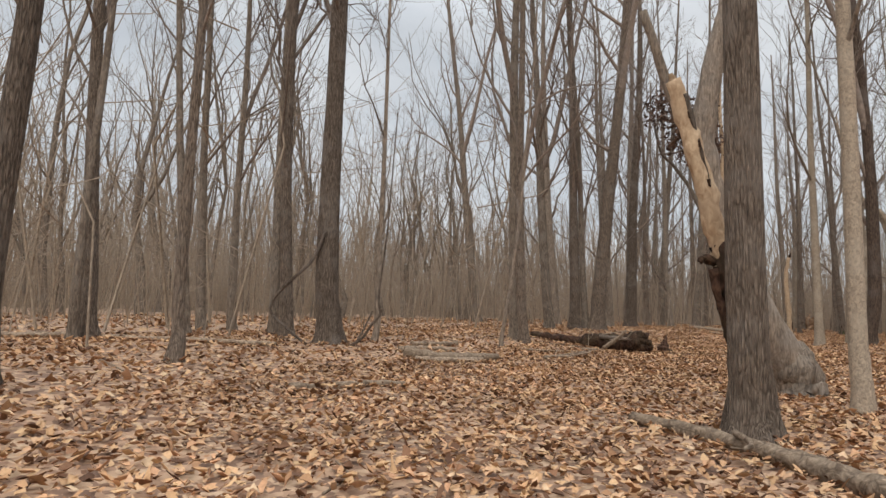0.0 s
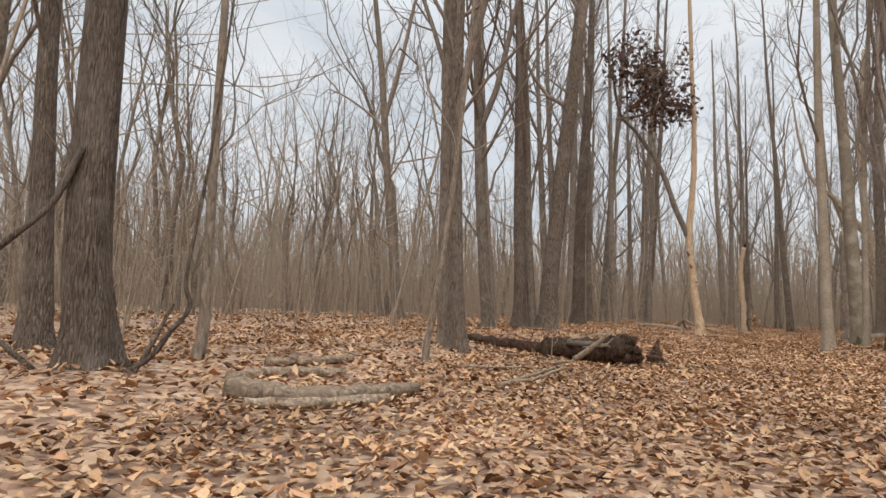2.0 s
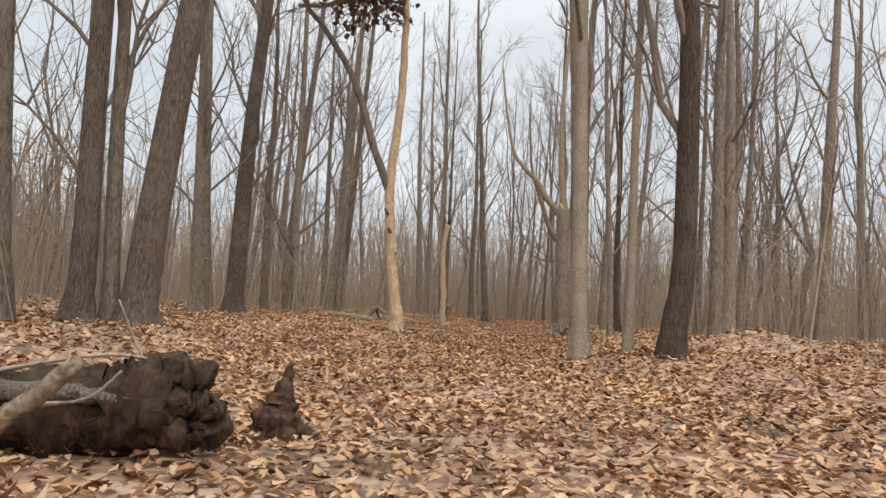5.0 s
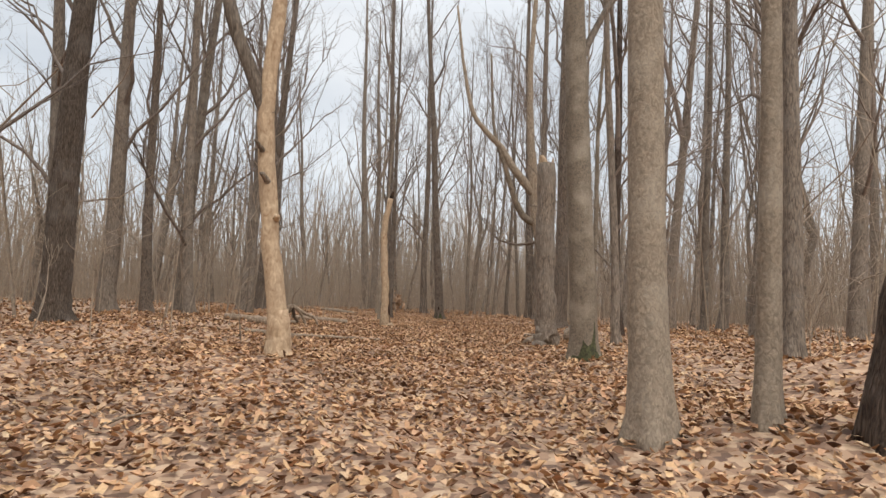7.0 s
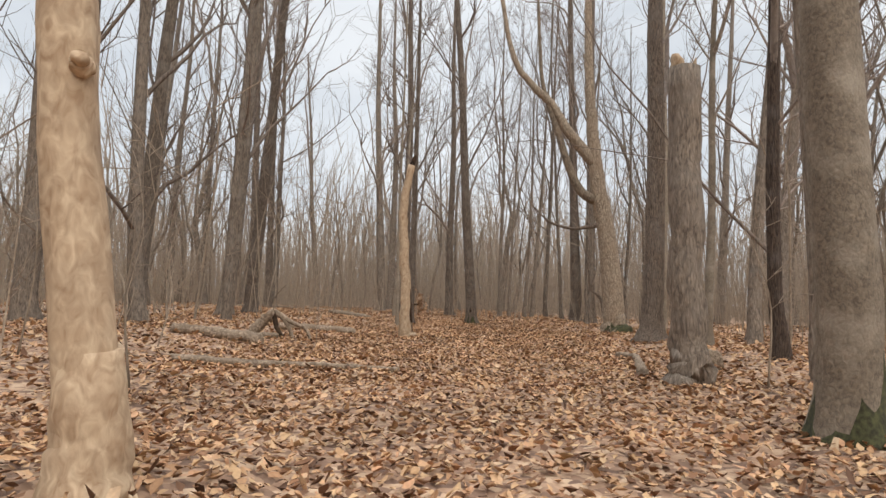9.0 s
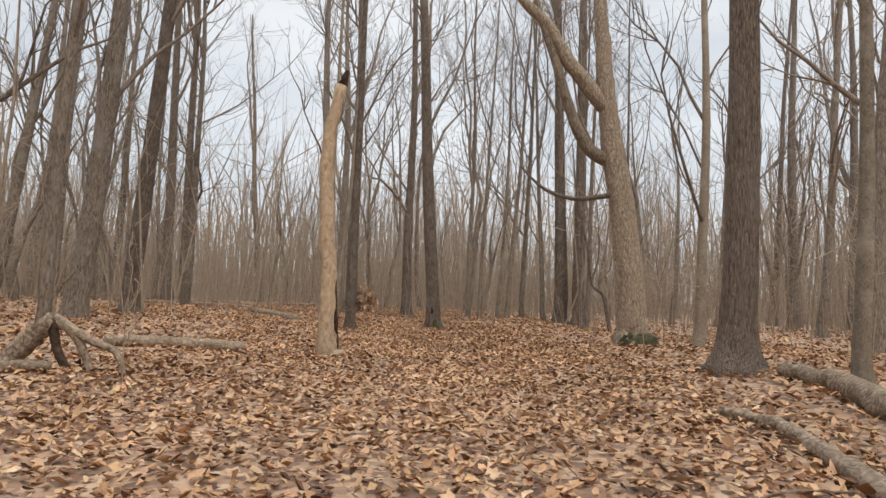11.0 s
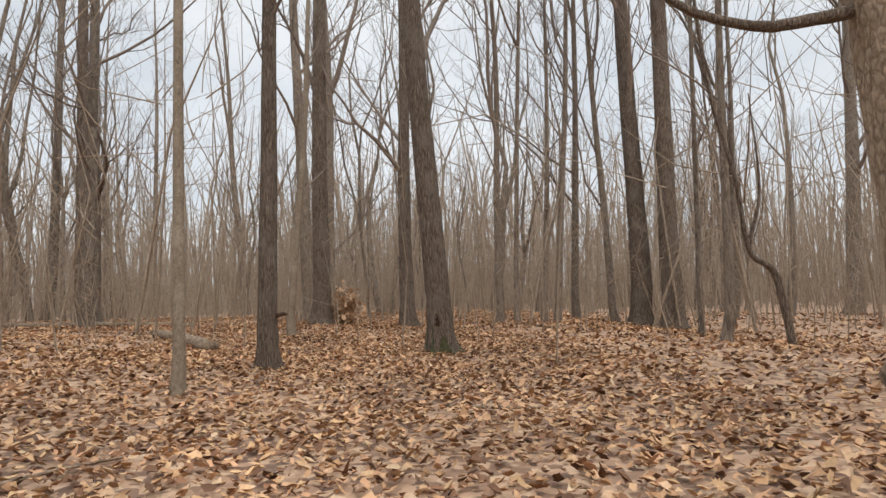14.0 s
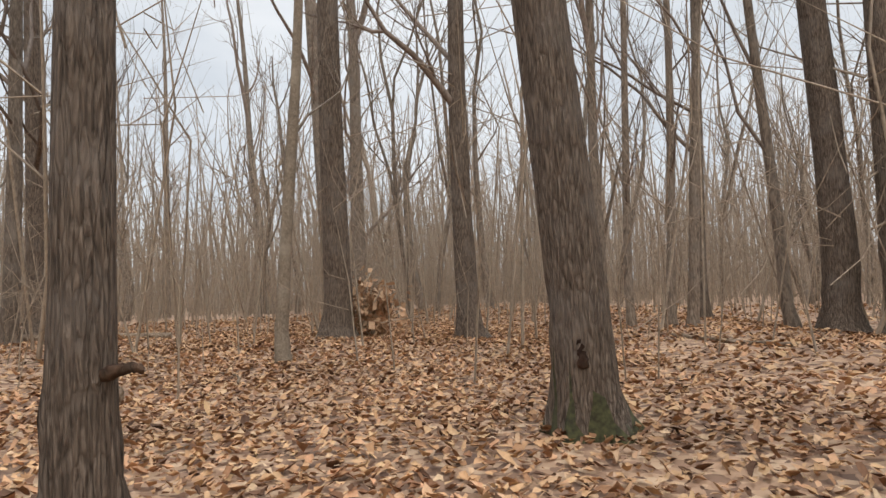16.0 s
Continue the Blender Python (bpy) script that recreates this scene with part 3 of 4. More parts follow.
forest_tree(27.85, 66.38, 0.27, -0.014, 0.011, "-")
forest_tree(32.23, 74.31, 0.42, 0.000, -0.000, "-")
forest_tree(33.18, 44.81, 0.24, 0.011, -0.009, "-")
forest_tree(33.29, 44.16, 0.17, 0.024, -0.019, "-")
forest_tree(36.46, 44.54, 0.26, 0.019, -0.015, "-")
forest_tree(30.94, 37.77, 0.11, 0.027, -0.022, "-")
forest_tree(29.85, 36.80, 0.16, 0.046, -0.038, "-")
forest_tree(36.51, 39.71, 0.18, 0.020, -0.016, "-")
forest_tree(24.98, 55.87, 0.51, -0.027, 0.028, "N")
forest_tree(45.46, 39.63, 0.54, 0.043, -0.045, "-")
forest_tree(52.64, 39.64, 0.41, 0.045, -0.047, "-")
forest_tree(45.28, 36.37, 0.49, 0.019, -0.019, "-")
forest_tree(37.19, 32.83, 0.30, 0.041, -0.043, "-")
forest_tree(14.67, 37.66, 0.36, -0.039, 0.033, "-")
forest_tree(15.26, 40.39, 0.46, 0.049, -0.042, "-")
forest_tree(18.12, 54.04, 0.45, 0.101, -0.085, "-")
forest_tree(20.38, 61.02, 0.46, 0.048, -0.040, "-")
forest_tree(20.39, 55.84, 0.40, 0.016, -0.013, "-")
forest_tree(16.97, 38.49, 0.23, 0.019, -0.016, "-")
forest_tree(19.85, 43.99, 0.47, 0.059, -0.050, "N")
forest_tree(36.49, 70.06, 0.55, -0.071, 0.059, "-")
forest_tree(23.68, 27.98, 0.28, 0.058, -0.048, "-")
forest_tree(11.34, 38.52, 0.47, -0.069, 0.057, "-")
forest_tree(12.65, 38.86, 0.52, 0.001, -0.000, "-")
forest_tree(13.69, 38.55, 0.33, -0.038, 0.031, "N")
forest_tree(29.18, 29.68, 0.42, 0.077, -0.063, "-")
forest_tree(27.52, 27.59, 0.27, 0.022, -0.018, "-")
forest_tree(28.69, 26.43, 0.30, 0.035, -0.029, "-")
forest_tree(24.13, 24.48, 0.31, 0.026, -0.022, "-")
forest_tree(10.07, 31.77, 0.55, 0.019, -0.017, "N")
forest_tree(33.98, 55.52, 0.55, -0.014, 0.013, "-")
forest_tree(18.72, 25.03, 0.19, -0.038, 0.033, "-")
forest_tree(32.74, 29.35, 0.39, 0.012, -0.011, "-")
forest_tree(27.94, 25.71, 0.23, 0.016, -0.014, "-")
forest_tree(21.18, 22.89, 0.37, 0.001, -0.001, "-")
forest_tree(18.24, 21.59, 0.33, 0.018, -0.016, "-")
forest_tree(5.71, 24.73, 0.27, -0.045, 0.034, "-")
forest_tree(8.74, 30.81, 0.33, -0.055, 0.041, "-")
forest_tree(32.12, 53.91, 0.55, -0.029, 0.022, "-")
forest_tree(51.34, 35.50, 0.55, 0.010, -0.007, "-")
forest_tree(30.23, 23.97, 0.52, 0.038, -0.028, "-")
forest_tree(20.62, 26.23, 0.22, 0.005, -0.004, "D", fork=0.26, label="slim dark forked tree on leaf litter")
forest_tree(39.37, 25.66, 0.45, -0.011, 0.008, "-")
forest_tree(1.12, 15.73, 0.09, 0.098, -0.048, "-")
forest_tree(4.23, 24.23, 0.37, -0.059, 0.029, "-")
forest_tree(6.53, 32.56, 0.52, -0.058, 0.029, "-")
forest_tree(5.27, 24.56, 0.39, -0.031, 0.015, "N")
forest_tree(-5.24, 14.44, 0.19, -0.105, 0.011, "-")
forest_tree(-5.75, 16.96, 0.23, -0.054, 0.006, "-")
forest_tree(-3.76, 15.26, 0.21, -0.025, 0.003, "-")
forest_tree(-4.95, 16.66, 0.21, -0.023, 0.002, "-")
forest_tree(18.10, 41.68, 0.48, 0.064, -0.007, "-")
forest_tree(-4.45, 7.15, 0.23, 0.071, -0.004, "N")
forest_tree(-6.26, 12.73, 0.26, -0.066, 0.004, "N")
forest_tree(-6.34, 12.36, 0.16, 0.042, -0.003, "-")
forest_tree(-3.84, 9.73, 0.16, 0.032, -0.002, "N")
forest_tree(-3.35, 14.60, 0.27, -0.056, 0.003, "N")
forest_tree(2.76, 33.51, 0.46, -0.141, 0.009, "-")
forest_tree(1.79, 17.55, 0.31, -0.010, 0.001, "-")
forest_tree(-1.62, 14.13, 0.12, 0.017, -0.001, "-")
forest_tree(3.50, 7.88, 0.19, -0.012, 0.002, "B", fork=0, first=0.4, bend=0.06)

# ---- trees with a shape of their own ----
limb_thing("crooked_tree", [
    ("trunk", [(27.11, 33.60, -0.1), (27.06, 33.66, 0.5), (26.99, 33.71, 1.79), (26.86, 33.82, 3.20), (26.69, 33.98, 4.54), (26.61, 34.06, 5.46), (26.53, 34.13, 6.60), (26.47, 34.19, 7.78), (26.43, 34.22, 10.5), (26.7, 34.1, 15)], 0.36, 0.08),
    ("upper_limb", [(26.62, 34.05, 5.25), (26.37, 34.27, 5.62), (25.95, 34.67, 6.35), (25.60, 34.99, 7.14), (25.18, 35.38, 7.72), (24.74, 35.79, 8.6), (24.44, 36.07, 10.5), (24.2, 36.3, 13)], 0.20, 0.04),
    ("lower_limb", [(26.72, 33.95, 4.05), (26.31, 34.34, 4.37), (26.00, 34.62, 5.20), (25.74, 34.86, 6.34), (25.53, 35.05, 7.14), (25.36, 35.21, 8.2), (25.25, 35.32, 11)], 0.16, 0.04),
    ("dead_branch", [(26.80, 33.88, 3.36), (26.40, 34.25, 3.26), (26.07, 34.55, 3.22), (25.66, 34.94, 3.38), (25.42, 35.16, 3.62), (25.22, 35.34, 3.9)], 0.065, 0.02, OAK),
    ("root_flare", [(27.12, 33.59, -0.15), (27.09, 33.62, 0.05), (27.06, 33.65, 0.3), (27.03, 33.67, 0.9)], 0.52, 0.27),
    ("moss_patch", [(27.10, 33.57, -0.2), (27.08, 33.6, 0.0), (27.05, 33.62, 0.34)], 0.57, 0.29, MOSS),
], SCALY, "thick pale tree with crooked limbs and a mossy base", "tree", "", (), 18, 0.035)

limb_thing("leaning_tree", [
    ("trunk", [(3.82, 9.30, -0.31), (3.69, 9.30, 0.24), (3.03, 9.30, 1.31), (2.82, 9.30, 1.96), (2.67, 9.30, 2.51), (2.61, 9.30, 3.12), (2.75, 9.30, 3.98), (2.96, 9.30, 4.90), (3.08, 9.32, 6.10), (3.16, 9.35, 9.00), (3.06, 9.40, 12.50)], 0.25, 0.05),
    ("limb", [(2.67, 9.31, 2.61), (2.39, 9.33, 3.21), (2.17, 9.35, 3.76), (1.87, 9.37, 4.71)], 0.09, 0.05),
    ("root_flare", [(3.82, 9.30, -0.26), (3.80, 9.30, -0.01), (3.69, 9.30, 0.39)], 0.33, 0.22),
], GREY, "big leaning tree with a forked crooked trunk", "tree", "", (), 18, 0.035)

limb_thing("broken_snag", [
    ("stem", [(2.13, 7.29, -0.15), (2.02, 7.30, 0.44), (1.90, 7.31, 0.83), (1.77, 7.31, 1.48)], 0.135, 0.10, ROT),
    ("bare_wood", [(1.84, 7.31, 1.15), (1.77, 7.31, 1.45), (1.63, 7.32, 2.01), (1.48, 7.33, 2.56), (1.36, 7.34, 2.99)], 0.10, 0.068, DEAD),
    ("splintered_top", [(1.39, 7.34, 2.9), (1.33, 7.34, 3.06)], 0.06, 0.02, DEAD),
    ("bark_slab", [(1.69, 7.28, 1.25), (1.77, 7.27, 0.83), (1.89, 7.27, 0.33)], 0.045, 0.02, ROT),
    ("bark_strip", [(1.44, 7.27, 2.85), (1.58, 7.26, 2.3), (1.70, 7.25, 1.8)], 0.022, 0.012, OAK),
    ("stub", [(1.75, 7.32, 1.31), (1.62, 7.31, 1.34), (1.57, 7.30, 1.31)], 0.045, 0.025, ROT),
    ("hole", [(1.54, 7.255, 2.42), (1.56, 7.25, 2.35)], 0.022, 0.014, ROT),
    ("hole", [(1.63, 7.24, 2.05), (1.645, 7.235, 1.98)], 0.02, 0.012, ROT),
    ("hole", [(1.46, 7.275, 2.68), (1.475, 7.27, 2.62)], 0.018, 0.012, ROT),
], DEAD, "broken barkless tan snag leaning beside a trunk", "dead tree", "", (), 16, 0.13)

limb_thing("dying_tree", [
    ("trunk", [(11.50, 25.20, 0.0), (11.46, 25.22, 0.5), (11.33, 25.32, 1.89), (11.24, 25.40, 3.40), (11.35, 25.32, 5.43), (11.36, 25.31, 7.06), (11.31, 25.34, 9.0), (11.22, 25.40, 13)], 0.14, 0.055, DEAD),
    ("limb", [(11.26, 25.39, 3.25), (10.92, 25.64, 4.25), (10.49, 25.96, 5.78), (9.90, 26.40, 6.97), (9.43, 26.75, 7.76), (9.12, 26.80, 9.5)], 0.10, 0.04, GREY),
    ("root_flare", [(11.50, 25.20, -0.1), (11.48, 25.20, 0.25), (11.46, 25.22, 0.75)], 0.20, 0.13, DEAD),
    ("branch_stub", [(11.28, 25.3, 2.35), (11.16, 25.2, 2.42), (11.1, 25.16, 2.44)], 0.045, 0.02, GREY),
    ("knot", [(11.36, 25.2, 1.9), (11.33, 25.12, 1.93)], 0.05, 0.03, DEAD),
    ("twig_stub", [(11.22, 25.35, 2.75), (11.02, 25.20, 2.85)], 0.04, 0.02, GREY),
], DEAD, "dying tree with bare yellowish trunk forking in two", "dead tree", "", (), 14, 0.05)

limb_thing("barkless_snag", [
    ("trunk", [(20.10, 34.83, 0.0), (20.09, 34.84, 0.3), (20.08, 34.85, 1.2), (20.02, 34.91, 2.4), (20.01, 34.92, 3.4), (20.13, 34.82, 4.3)], 0.145, 0.09),
    ("root_flare", [(20.14, 34.80, -0.05), (20.1, 34.83, 0.15), (20.09, 34.84, 0.9)], 0.25, 0.09),
    ("bark_strip", [(20.2, 34.74, 0.1), (20.17, 34.76, 0.8), (20.14, 34.8, 1.6)], 0.045, 0.012, ROT),
    ("broken_tip", [(20.12, 34.83, 4.2), (20.2, 34.77, 4.55)], 0.085, 0.04, ROT),
], DEAD, "dead barkless snag with tan wood and broken top", "dead tree", "", (), 14, 0.08)

limb_thing("topless_trunk", [
    ("trunk", [(17.85, 26.13, -0.15), (17.85, 26.13, 0.4), (17.84, 26.15, 2.0), (17.82, 26.17, 3.85)], 0.22, 0.185),
    ("splintered_top", [(17.80, 26.19, 3.75), (17.76, 26.24, 4.02)], 0.13, 0.05, DEAD),
    ("splinter", [(17.92, 26.1, 3.7), (17.94, 26.08, 3.98)], 0.05, 0.012, DEAD),
    ("root_flare", [(17.85, 26.13, -0.2), (17.85, 26.13, 0.08), (17.85, 26.13, 0.5)], 0.34, 0.2),
], GREY, "standing grey trunk with its top broken off", "dead tree", "", (), 16, 0.05)

# clump of dead leaves that still cling to the dying tree's branch
clump_rng = np.random.default_rng(3)
clump = root("leaf_clump", 10.1, 25.7, 8.2, "dark cluster of withered leaves clinging to a branch", "leaves")
stems = Shape()
for _ in range(26):
    grow(stems, clump_rng, np.array([0, 0, -0.6]), np.array([*clump_rng.normal(0, 0.7, 2), clump_rng.uniform(0.1, 1.4)]), clump_rng.uniform(1.2, 2.4), 0.018, 1, 3)
stems.tube([(-0.7, 1.2, -0.6), (-0.3, 0.5, -0.7), (0, 0, -0.6)], [0.05, 0.04, 0.03], 6)
part("stem", stems, TWIG, clump)
tufts = clump_rng.normal(0, 1, (70, 3))
tufts /= np.linalg.norm(tufts, axis=1)[:, None]
tufts *= clump_rng.random(70)[:, None] ** 0.45 * np.array([1.55, 1.3, 1.45])
tufts[:, 2] -= 0.45 * tufts[:, 0]
q = tufts[clump_rng.integers(0, 70, 2200)] + clump_rng.normal(0, 1, (2200, 3)) * np.array([0.15, 0.15, 0.3]) - np.array([0, 0, 0.25])
e1 = clump_rng.normal(0, 1, (2200, 3)) * 0.045
e2 = clump_rng.normal(0, 1, (2200, 3)) * 0.045
lq = np.stack([q - e1, q + e2, q + e1, q - e2 - (0, 0, 0.03)], 1).reshape(-1, 3) + np.array([0, 0, 0.6])
leaves = new("withered_leaves", quick_mesh("withered_leaves", lq, np.arange(8800).reshape(-1, 4), HUNG))
leaves.parent = clump

# ---- fallen logs, branches and stumps ----
FALLEN = "fallen branches and logs"
log("fallen_log", [(1.03, 7.49), (1.30, 6.84), (1.44, 6.14), (1.48, 5.37), (1.5, 4.7)], 0.05, 0.08, "weathered grey fallen log lying on dry leaves", group=FALLEN)
limb_thing("fallen_branch", [("wood", lying([(1.36, 6.35), (1.28, 6.0), (1.15, 5.85)], 0.02, 0.12), 0.025, 0.012)], LOGS, "short broken twig leaning on a log", "branch", FALLEN)
limb_thing("rotten_log", [
    ("trunk", [(3.55, 17.75, 0.10), (4.0, 17.54, 0.16), (4.45, 17.32, 0.13), (4.85, 17.12, 0.18)], 0.16, 0.21),
    ("broken_lip", [(4.66, 17.22, 0.24), (4.86, 17.11, 0.31), (5.0, 17.03, 0.29)], 0.14, 0.09),
    ("lower_lip", [(4.72, 17.15, 0.08), (4.94, 17.03, 0.05), (5.1, 16.95, 0.1)], 0.13, 0.06),
    ("side_lip", [(4.78, 17.06, 0.17), (4.92, 16.98, 0.2), (5.04, 16.92, 0.16)], 0.09, 0.05),
    ("bark_plate", [(3.9, 17.38, 0.27), (4.3, 17.2, 0.25), (4.62, 17.05, 0.22)], 0.05, 0.035, OAK),
    ("twig", [(4.1, 17.2, 0.2), (4.4, 17.0, 0.24), (4.55, 16.95, 0.38)], 0.011, 0.006, BRUSH),
    ("twig", [(4.0, 17.5, 0.32), (4.5, 17.35, 0.42), (4.8, 17.2, 0.40)], 0.011, 0.007, BRUSH),
    ("twig", [(4.75, 17.3, 0.34), (4.68, 17.4, 0.5), (4.6, 17.5, 0.72)], 0.009, 0.004, BRUSH),
], ROT, "dark rotten hollow log with ragged broken end", "log", FALLEN, (), 20, 0.17)
log("rotten_log", [(2.5, 18.9), (2.98, 18.3), (3.6, 17.95)], 0.09, 0.14, "dark decaying log section among twigs", mat=ROT, group=FALLEN)
limb_thing("rotten_stump", [
    ("stump", [(5.5, 17.3, -0.12), (5.52, 17.3, 0.06), (5.55, 17.32, 0.16), (5.62, 17.37, 0.36)], 0.19, 0.015),
    ("root", [(5.5, 17.3, 0.02), (5.62, 17.18, -0.03), (5.72, 17.08, -0.1)], 0.06, 0.03),
], ROT, "small pointed rotten stump in the leaves", "stump", "", (), 10, 0.15)
limb_thing("splintered_board", [("wood", [(3.85, 16.95, 0.0), (4.08, 16.8, 0.2), (4.33, 16.66, 0.46)], 0.055, 0.035)], LOGS, "pale splintered limb propped against the rotten log", "branch", FALLEN, (), 7, 0.1)
log("fallen_log", [(-1.01, 12.39), (-0.33, 12.36), (0.64, 13.12)], 0.10, 0.07, "half-buried flat weathered log with split bark", group=FALLEN)
log("fallen_log", [(-0.84, 12.03), (-0.2, 12.25), (0.32, 12.62)], 0.045, 0.06, "curved weathered limb beside a split log", group=FALLEN)
log("fallen_log", [(-0.87, 14.15), (-0.3, 14.5), (0.09, 14.98)], 0.055, 0.045, "short weathered log lying in the leaves", group=FALLEN)
log("fallen_log", [(-1.79, 8.99), (-1.49, 9.24), (-1.02, 9.51)], 0.05, 0.035, "thin weathered log half hidden by leaves", group=FALLEN)
log("bark_piece", [(-2.25, 8.72), (-1.98, 8.89)], 0.05, 0.035, "flat grey piece of bark on leaves", "bark", group=FALLEN)
log("fallen_log", [(-1.09, 12.95), (-0.65, 13.6), (-0.04, 13.85)], 0.06, 0.05, "thin fallen log beside the dark oak", group=FALLEN)
log("fallen_log", [(-7.9, 12.2), (-6.9, 12.75), (-6.06, 12.9), (-4.60, 12.48), (-3.13, 12.44)], 0.055, 0.04, "long thin pole lying on the leaves", group=FALLEN)
for pts, a in (([(1.63, 13.58), (2.05, 14.25), (3.43, 16.24)], 0.03), ([(1.81, 13.84), (2.36, 14.52), (3.14, 15.63)], 0.024),
               ([(2.10, 14.65), (2.42, 15.78)], 0.018), ([(3.09, 16.17), (3.93, 17.0)], 0.025), ([(1.5, 15.2), (2.6, 15.6), (3.6, 15.9)], 0.016),
               ([(1.9, 16.6), (2.9, 16.9), (3.7, 16.6)], 0.02)):
    log("fallen_branch", pts, a, a * 0.6, "bleached thin branch in a loose brush pile", "branch", lift=0.04, group=FALLEN)
log("fallen_log", [(13.3, 30.4), (14.37, 30.23), (14.87, 30.12), (15.41, 29.73), (15.86, 29.16)], 0.06, 0.035, "long pale branch lying across the leaves", group=FALLEN)
log("fallen_log", [(14.38, 34.13), (14.88, 33.54), (15.50, 32.83)], 0.09, 0.11, "thick grey fallen limb on leaves", group=FALLEN)
log("fallen_log", [(15.56, 33.84), (16.16, 33.60)], 0.07, 0.06, "short dark log under an arched branch", group=FALLEN)
limb_thing("arched_branch", [
    ("limb", [(15.80, 34.25, 0.02), (16.00, 34.11, 0.36), (16.22, 33.92, 0.63)], 0.12, 0.09),
    ("prong", [(16.22, 33.92, 0.63), (16.38, 33.79, 0.49), (16.5, 33.70, 0.2), (16.5, 33.6, 0.0)], 0.06, 0.03),
    ("prong", [(16.28, 33.87, 0.6), (16.50, 33.69, 0.42), (16.71, 33.51, 0.3), (16.78, 33.4, 0.02)], 0.05, 0.03),
    ("twig", [(16.21, 33.94, 0.63), (16.23, 33.92, 0.91), (16.37, 33.80, 1.15)], 0.018, 0.008),
    ("stub", [(16.2, 33.9, 0.6), (16.25, 33.8, 0.3), (16.35, 33.7, 0.08)], 0.05, 0.04, ROT),
], LOGS, "bleached arched limb with prongs touching the ground", "branch", FALLEN, (), 10, 0.06)
log("fallen_log", [(17.2, 35.8), (18.3, 35.75), (19.1, 35.6)], 0.08, 0.1, "pale fallen log with a split broken end", group=FALLEN)
log("fallen_log", [(22.61, 29.09), (21.88, 28.33), (20.9, 27.75), (19.95, 27.1), (19.3, 26.56)], 0.09, 0.16, "thick curved fallen log beside a trunk", group=FALLEN)
log("fallen_branch", [(20.35, 28.85), (19.98, 28.25), (19.1, 27.6), (18.2, 26.95)], 0.05, 0.075, "crooked grey branch lying on leaves", "branch", group=FALLEN)
for pts, a in (([(22.62, 33.69), (22.25, 33.05), (21.93, 32.43)], 0.025), ([(21.73, 31.51), (21.96, 31.29), (21.95, 31.00), (21.56, 30.46), (21.20, 30.04)], 0.022),
               ([(23.21, 30.72), (23.41, 30.49), (23.18, 30.18)], 0.03), ([(21.69, 31.07), (21.66, 30.40), (21.85, 29.80)], 0.018),
               ([(25.79, 37.05), (25.86, 36.57)], 0.018), ([(24.0, 36.5), (24.6, 35.7)], 0.015)):
    log("fallen_branch", pts, a, a * 0.6, "thin crooked stick on the leaf litter", "branch", group=FALLEN)
log("fallen_log", [(31.98, 42.51), (31.69, 41.39), (31.36, 40.46)], 0.04, 0.03, "pale bare pole lying on leaves", group=FALLEN)
log("fallen_log", [(24.45, 46.37), (24.56, 44.95), (24.55, 43.45)], 0.09, 0.13, "grey fallen log with broken end", group=FALLEN)
log("fallen_log", [(22.5, 55.0), (24.2, 52.8), (27.02, 51.5)], 0.1, 0.08, "long fallen trunk at the edge of the brush", group=FALLEN)

# vines round the dark oak
limb_thing("vine", [
    ("stem", [(-2.22, 13.00, 0.03), (-1.82, 12.96, 0.22), (-1.61, 12.94, 0.5), (-1.46, 12.92, 0.72), (-1.50, 12.92, 1.05), (-1.4, 13.1, 2.2), (-1.3, 13.4, 4.5)], 0.03, 0.012),
    ("side_stem", [(-1.9, 12.97, 0.12), (-1.73, 12.95, 0.45), (-1.6, 12.94, 0.75)], 0.025, 0.015),
], OAK, "twisted woody vine climbing beside the oak", "vine", "", (), 7, 0.1)
limb_thing("vine", [
    ("stem", [(-2.5, 13.02, 2.12), (-2.71, 13.05, 1.61), (-3.15, 13.10, 1.17), (-3.38, 13.13, 0.87), (-3.38, 13.13, 0.65), (-3.12, 13.10, 0.42), (-2.7, 13.06, 0.1)], 0.03, 0.022),
], OAK, "drooping dark vine hanging from the oak", "vine", "", (), 7, 0.1)

# hollow in the leaning oak, and the torn stub on its neighbour
limb_thing("knothole", [("hollow", [(26.570, 39.605, 0.48), (26.565, 39.615, 0.60), (26.560, 39.620, 0.72)], 0.05, 0.025)], ROT, "small dark hollow in the oak's trunk", "hollow", "", (), 8, 0.1)
limb_thing("branch_stub", [("wood", [(23.95, 39.66, 0.72), (24.04, 39.6, 0.74), (24.08, 39.57, 0.73)], 0.03, 0.012)], ROT, "torn dark stub on an oak trunk", "stub", "", (), 8, 0.12)

# young beech that keeps its tan leaves
beech_rng = np.random.default_rng(8)
for bx, by, s in ((29.0, 46.3, 0.62),):
    shrub = root("beech_sapling", bx, by, gz(bx, by), "small beech sapling still holding tan leaves", "sapling", "beech saplings")
    st = Shape()
    for _ in range(9):
        grow(st, beech_rng, np.zeros(3), np.array([*beech_rng.normal(0, 0.4, 2), 1.0]), 1.5 * s, 0.012, 1, 3)
    part("stem", st, BRUSH, shrub)
    q = beech_rng.normal(0, 1, (900, 3)) * np.array([0.34, 0.34, 0.36]) * s + np.array([0, 0, 0.75 * s])
    e1, e2 = beech_rng.normal(0, 0.035, (900, 3)), beech_rng.normal(0, 0.035, (900, 3))
    lv2 = np.stack([q - e1, q + e2, q + e1, q - e2], 1).reshape(-1, 3)
    fol = new("foliage", quick_mesh("foliage", lv2, np.arange(3600).reshape(-1, 4), TANLEAF))
    fol.parent = shrub

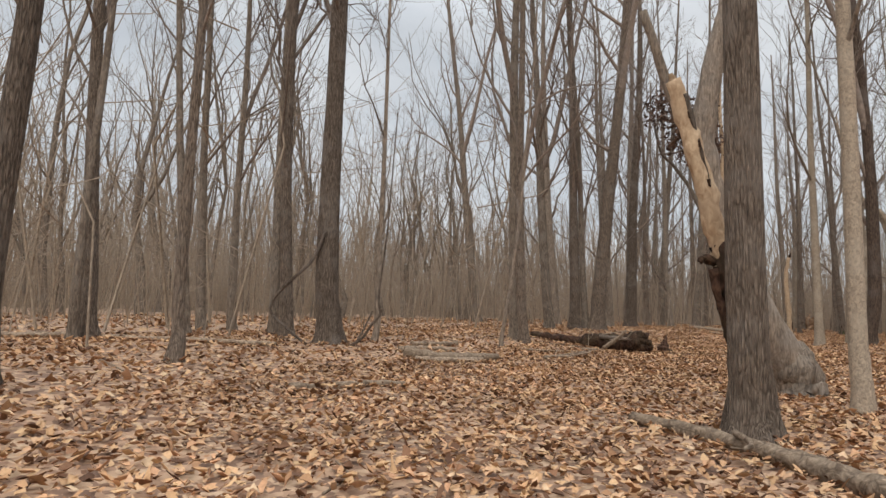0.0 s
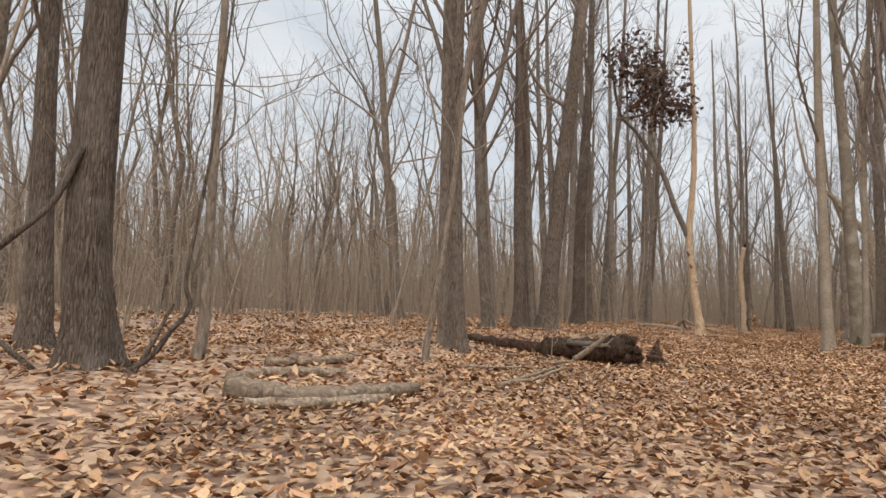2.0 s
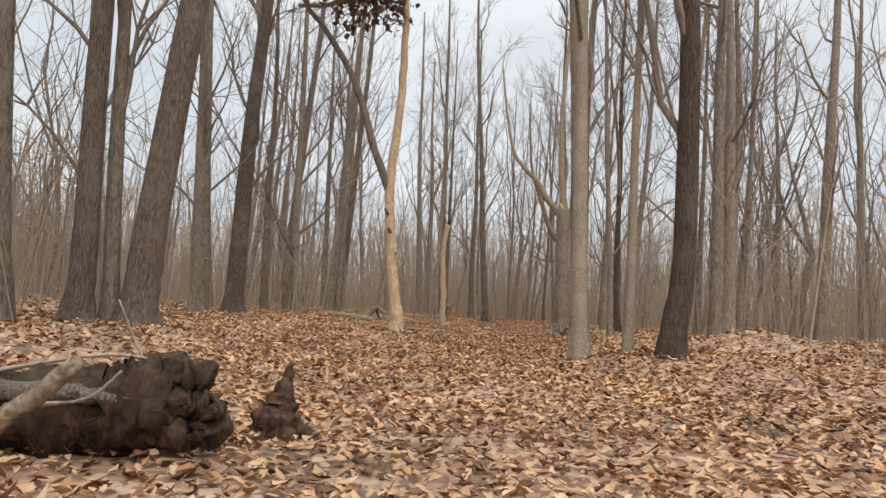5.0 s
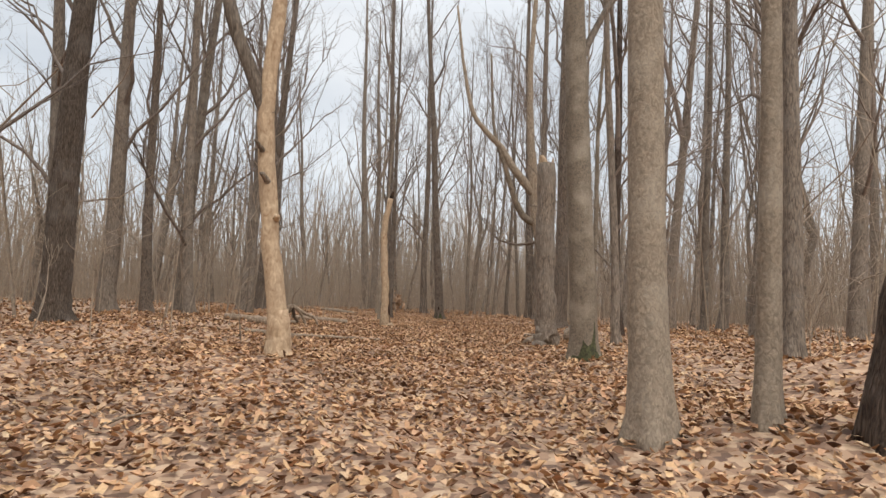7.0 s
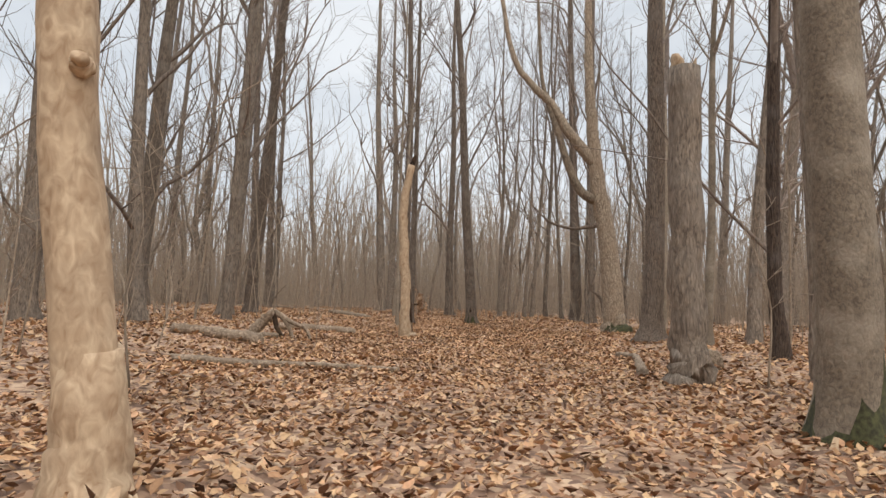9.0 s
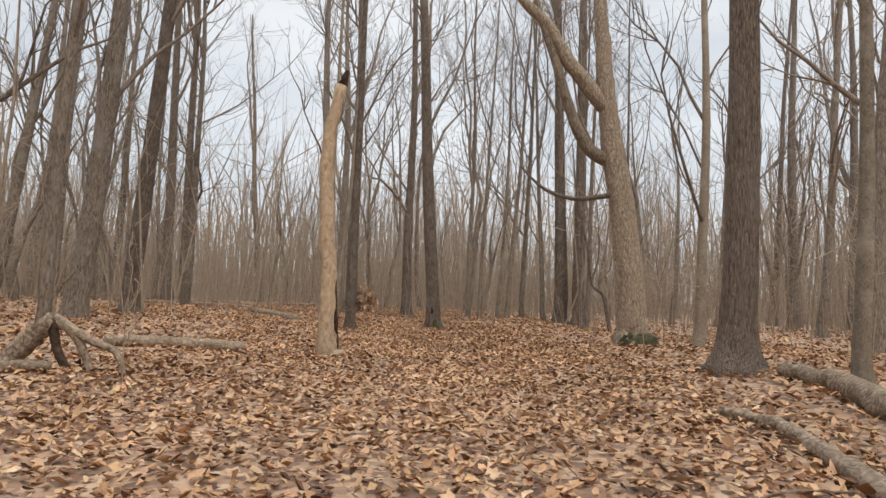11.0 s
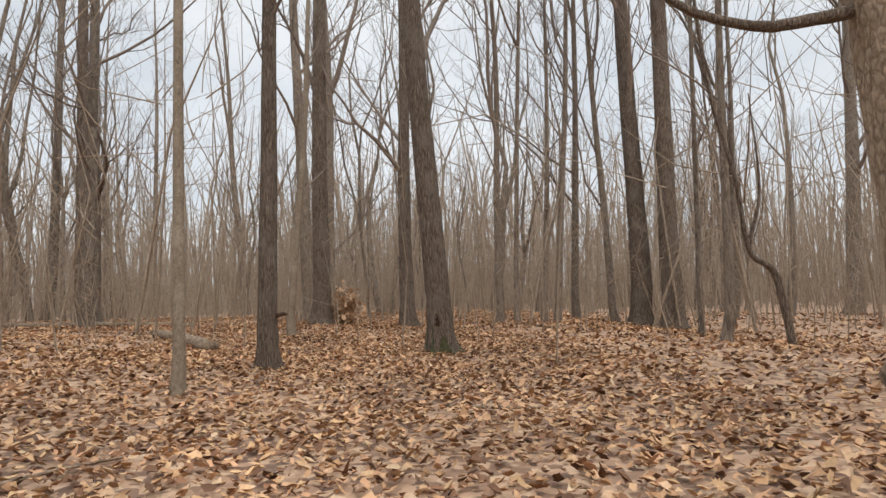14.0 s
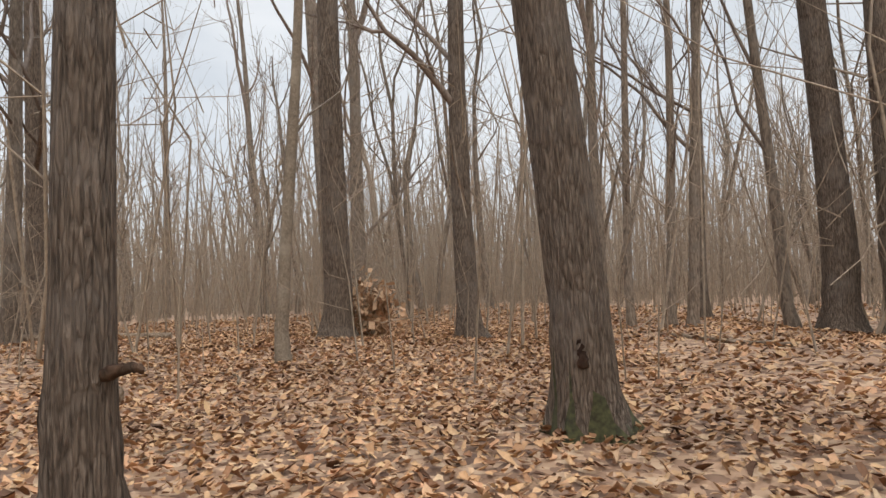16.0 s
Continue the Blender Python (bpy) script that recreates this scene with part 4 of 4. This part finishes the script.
# ---- saplings beside the trail ----
limb_thing("crooked_sapling", [
    ("stem", [(29.48, 35.66, -0.1), (29.40, 35.74, 0.6), (29.30, 35.82, 1.15), (29.05, 36.02, 1.45), (28.95, 36.1, 2.4), (28.75, 36.3, 3.6), (28.6, 36.4, 5.2)], 0.06, 0.015),
    ("limb", [(29.05, 36.02, 1.5), (29.2, 35.9, 2.3), (29.15, 35.95, 3.6)], 0.03, 0.008),
], OAK, "thin dark crooked sapling with a kinked stem", "sapling", "", (), 9, 0.08)
sap_rng = np.random.default_rng(33)
made = 0
while made < 26:
    x, y = sap_rng.uniform(-6, 34), sap_rng.uniform(8, 48)
    d = float(trail_distance(np.array([x]), np.array([y]))[0])
    if d < 2.4 or d > 6.5:
        continue
    made += 1
    h = sap_rng.uniform(0.7, 2.2)
    sapling = root("sapling", x, y, gz(x, y) - 0.03, "thin bare sapling rising from dry leaves", "sapling", "saplings beside the trail")
    st = Shape()
    tip = np.array([*sap_rng.normal(0, 0.12, 2) * h, h])
    mid = tip * 0.5 + np.array([*sap_rng.normal(0, 0.04, 2) * h, 0])
    line = spline([(0, 0, 0), mid, tip], 8)
    st.tube(line, np.linspace(0.008 + 0.003 * h, 0.003, 8), 5)
    part("stem", st, BRUSH, sapling)
    tw = Shape()
    for _ in range(7):
        i = sap_rng.integers(2, 8)
        grow(tw, sap_rng, line[i], np.array([*sap_rng.normal(0, 0.7, 2), 0.6]), h * 0.3, 0.004, 1, 2)
    part("twig", tw, BRUSH, sapling)

# ---- sticks on the floor ----
stick_rng = np.random.default_rng(44)
for _ in range(70):
    while True:
        x, y = stick_rng.uniform(-5, 34), stick_rng.uniform(3, 48)
        d = float(trail_distance(np.array([x]), np.array([y]))[0])
        if 0.7 < d < 6:
            break
    a, ln, rad = stick_rng.uniform(0, 6.28), stick_rng.uniform(0.25, 1.1), stick_rng.uniform(0.006, 0.016)
    b2 = a + stick_rng.normal(0, 0.4)
    log("fallen_branch", [(x, y), (x + ln / 2 * math.cos(a), y + ln / 2 * math.sin(a)), (x + ln / 2 * (math.cos(a) + math.cos(b2)), y + ln / 2 * (math.sin(a) + math.sin(b2)))],
        rad, rad * 0.5, "thin crooked stick on the leaf litter", "branch", lift=0.03, group=FALLEN)

# ---- single leaves on top of the carpet ----
one_rng = np.random.default_rng(55)
shapes = []
for _ in range(6):
    lobes = 11
    ang = np.linspace(0, 2 * math.pi, lobes * 2, endpoint=False)
    rad = np.where(np.arange(lobes * 2) % 2 == 0, 1.0, 0.62) * one_rng.uniform(0.85, 1.1, lobes * 2)
    pts = np.stack([0.052 * rad * np.cos(ang), 0.034 * rad * np.sin(ang), 0 * ang], -1)
    pts[:, 2] = one_rng.uniform(0.1, 0.4) * np.abs(pts[:, 1]) + one_rng.uniform(0, 2.2) * pts[:, 0] ** 2 + one_rng.normal(0, 0.003, lobes * 2)
    s = Shape()
    s.add(np.vstack([pts, [[0, 0, 0]]]), [(i, (i + 1) % (lobes * 2), lobes * 2) for i in range(lobes * 2)])
    shapes.append(s.mesh("leaf", LITTER, False))
for x, y in scatter(one_rng, 2600, 0.2, 2.6)[:]:
    if y < 3 or y > 44 or one_rng.random() > 0.16:
        continue
    leaf = new("leaf", shapes[one_rng.integers(6)])
    leaf.matrix_world = pose(x, y, gz(x, y) + 0.045, one_rng.normal(0, 14), one_rng.normal(0, 14), one_rng.uniform(0, 360))
    leaf.parent = ground
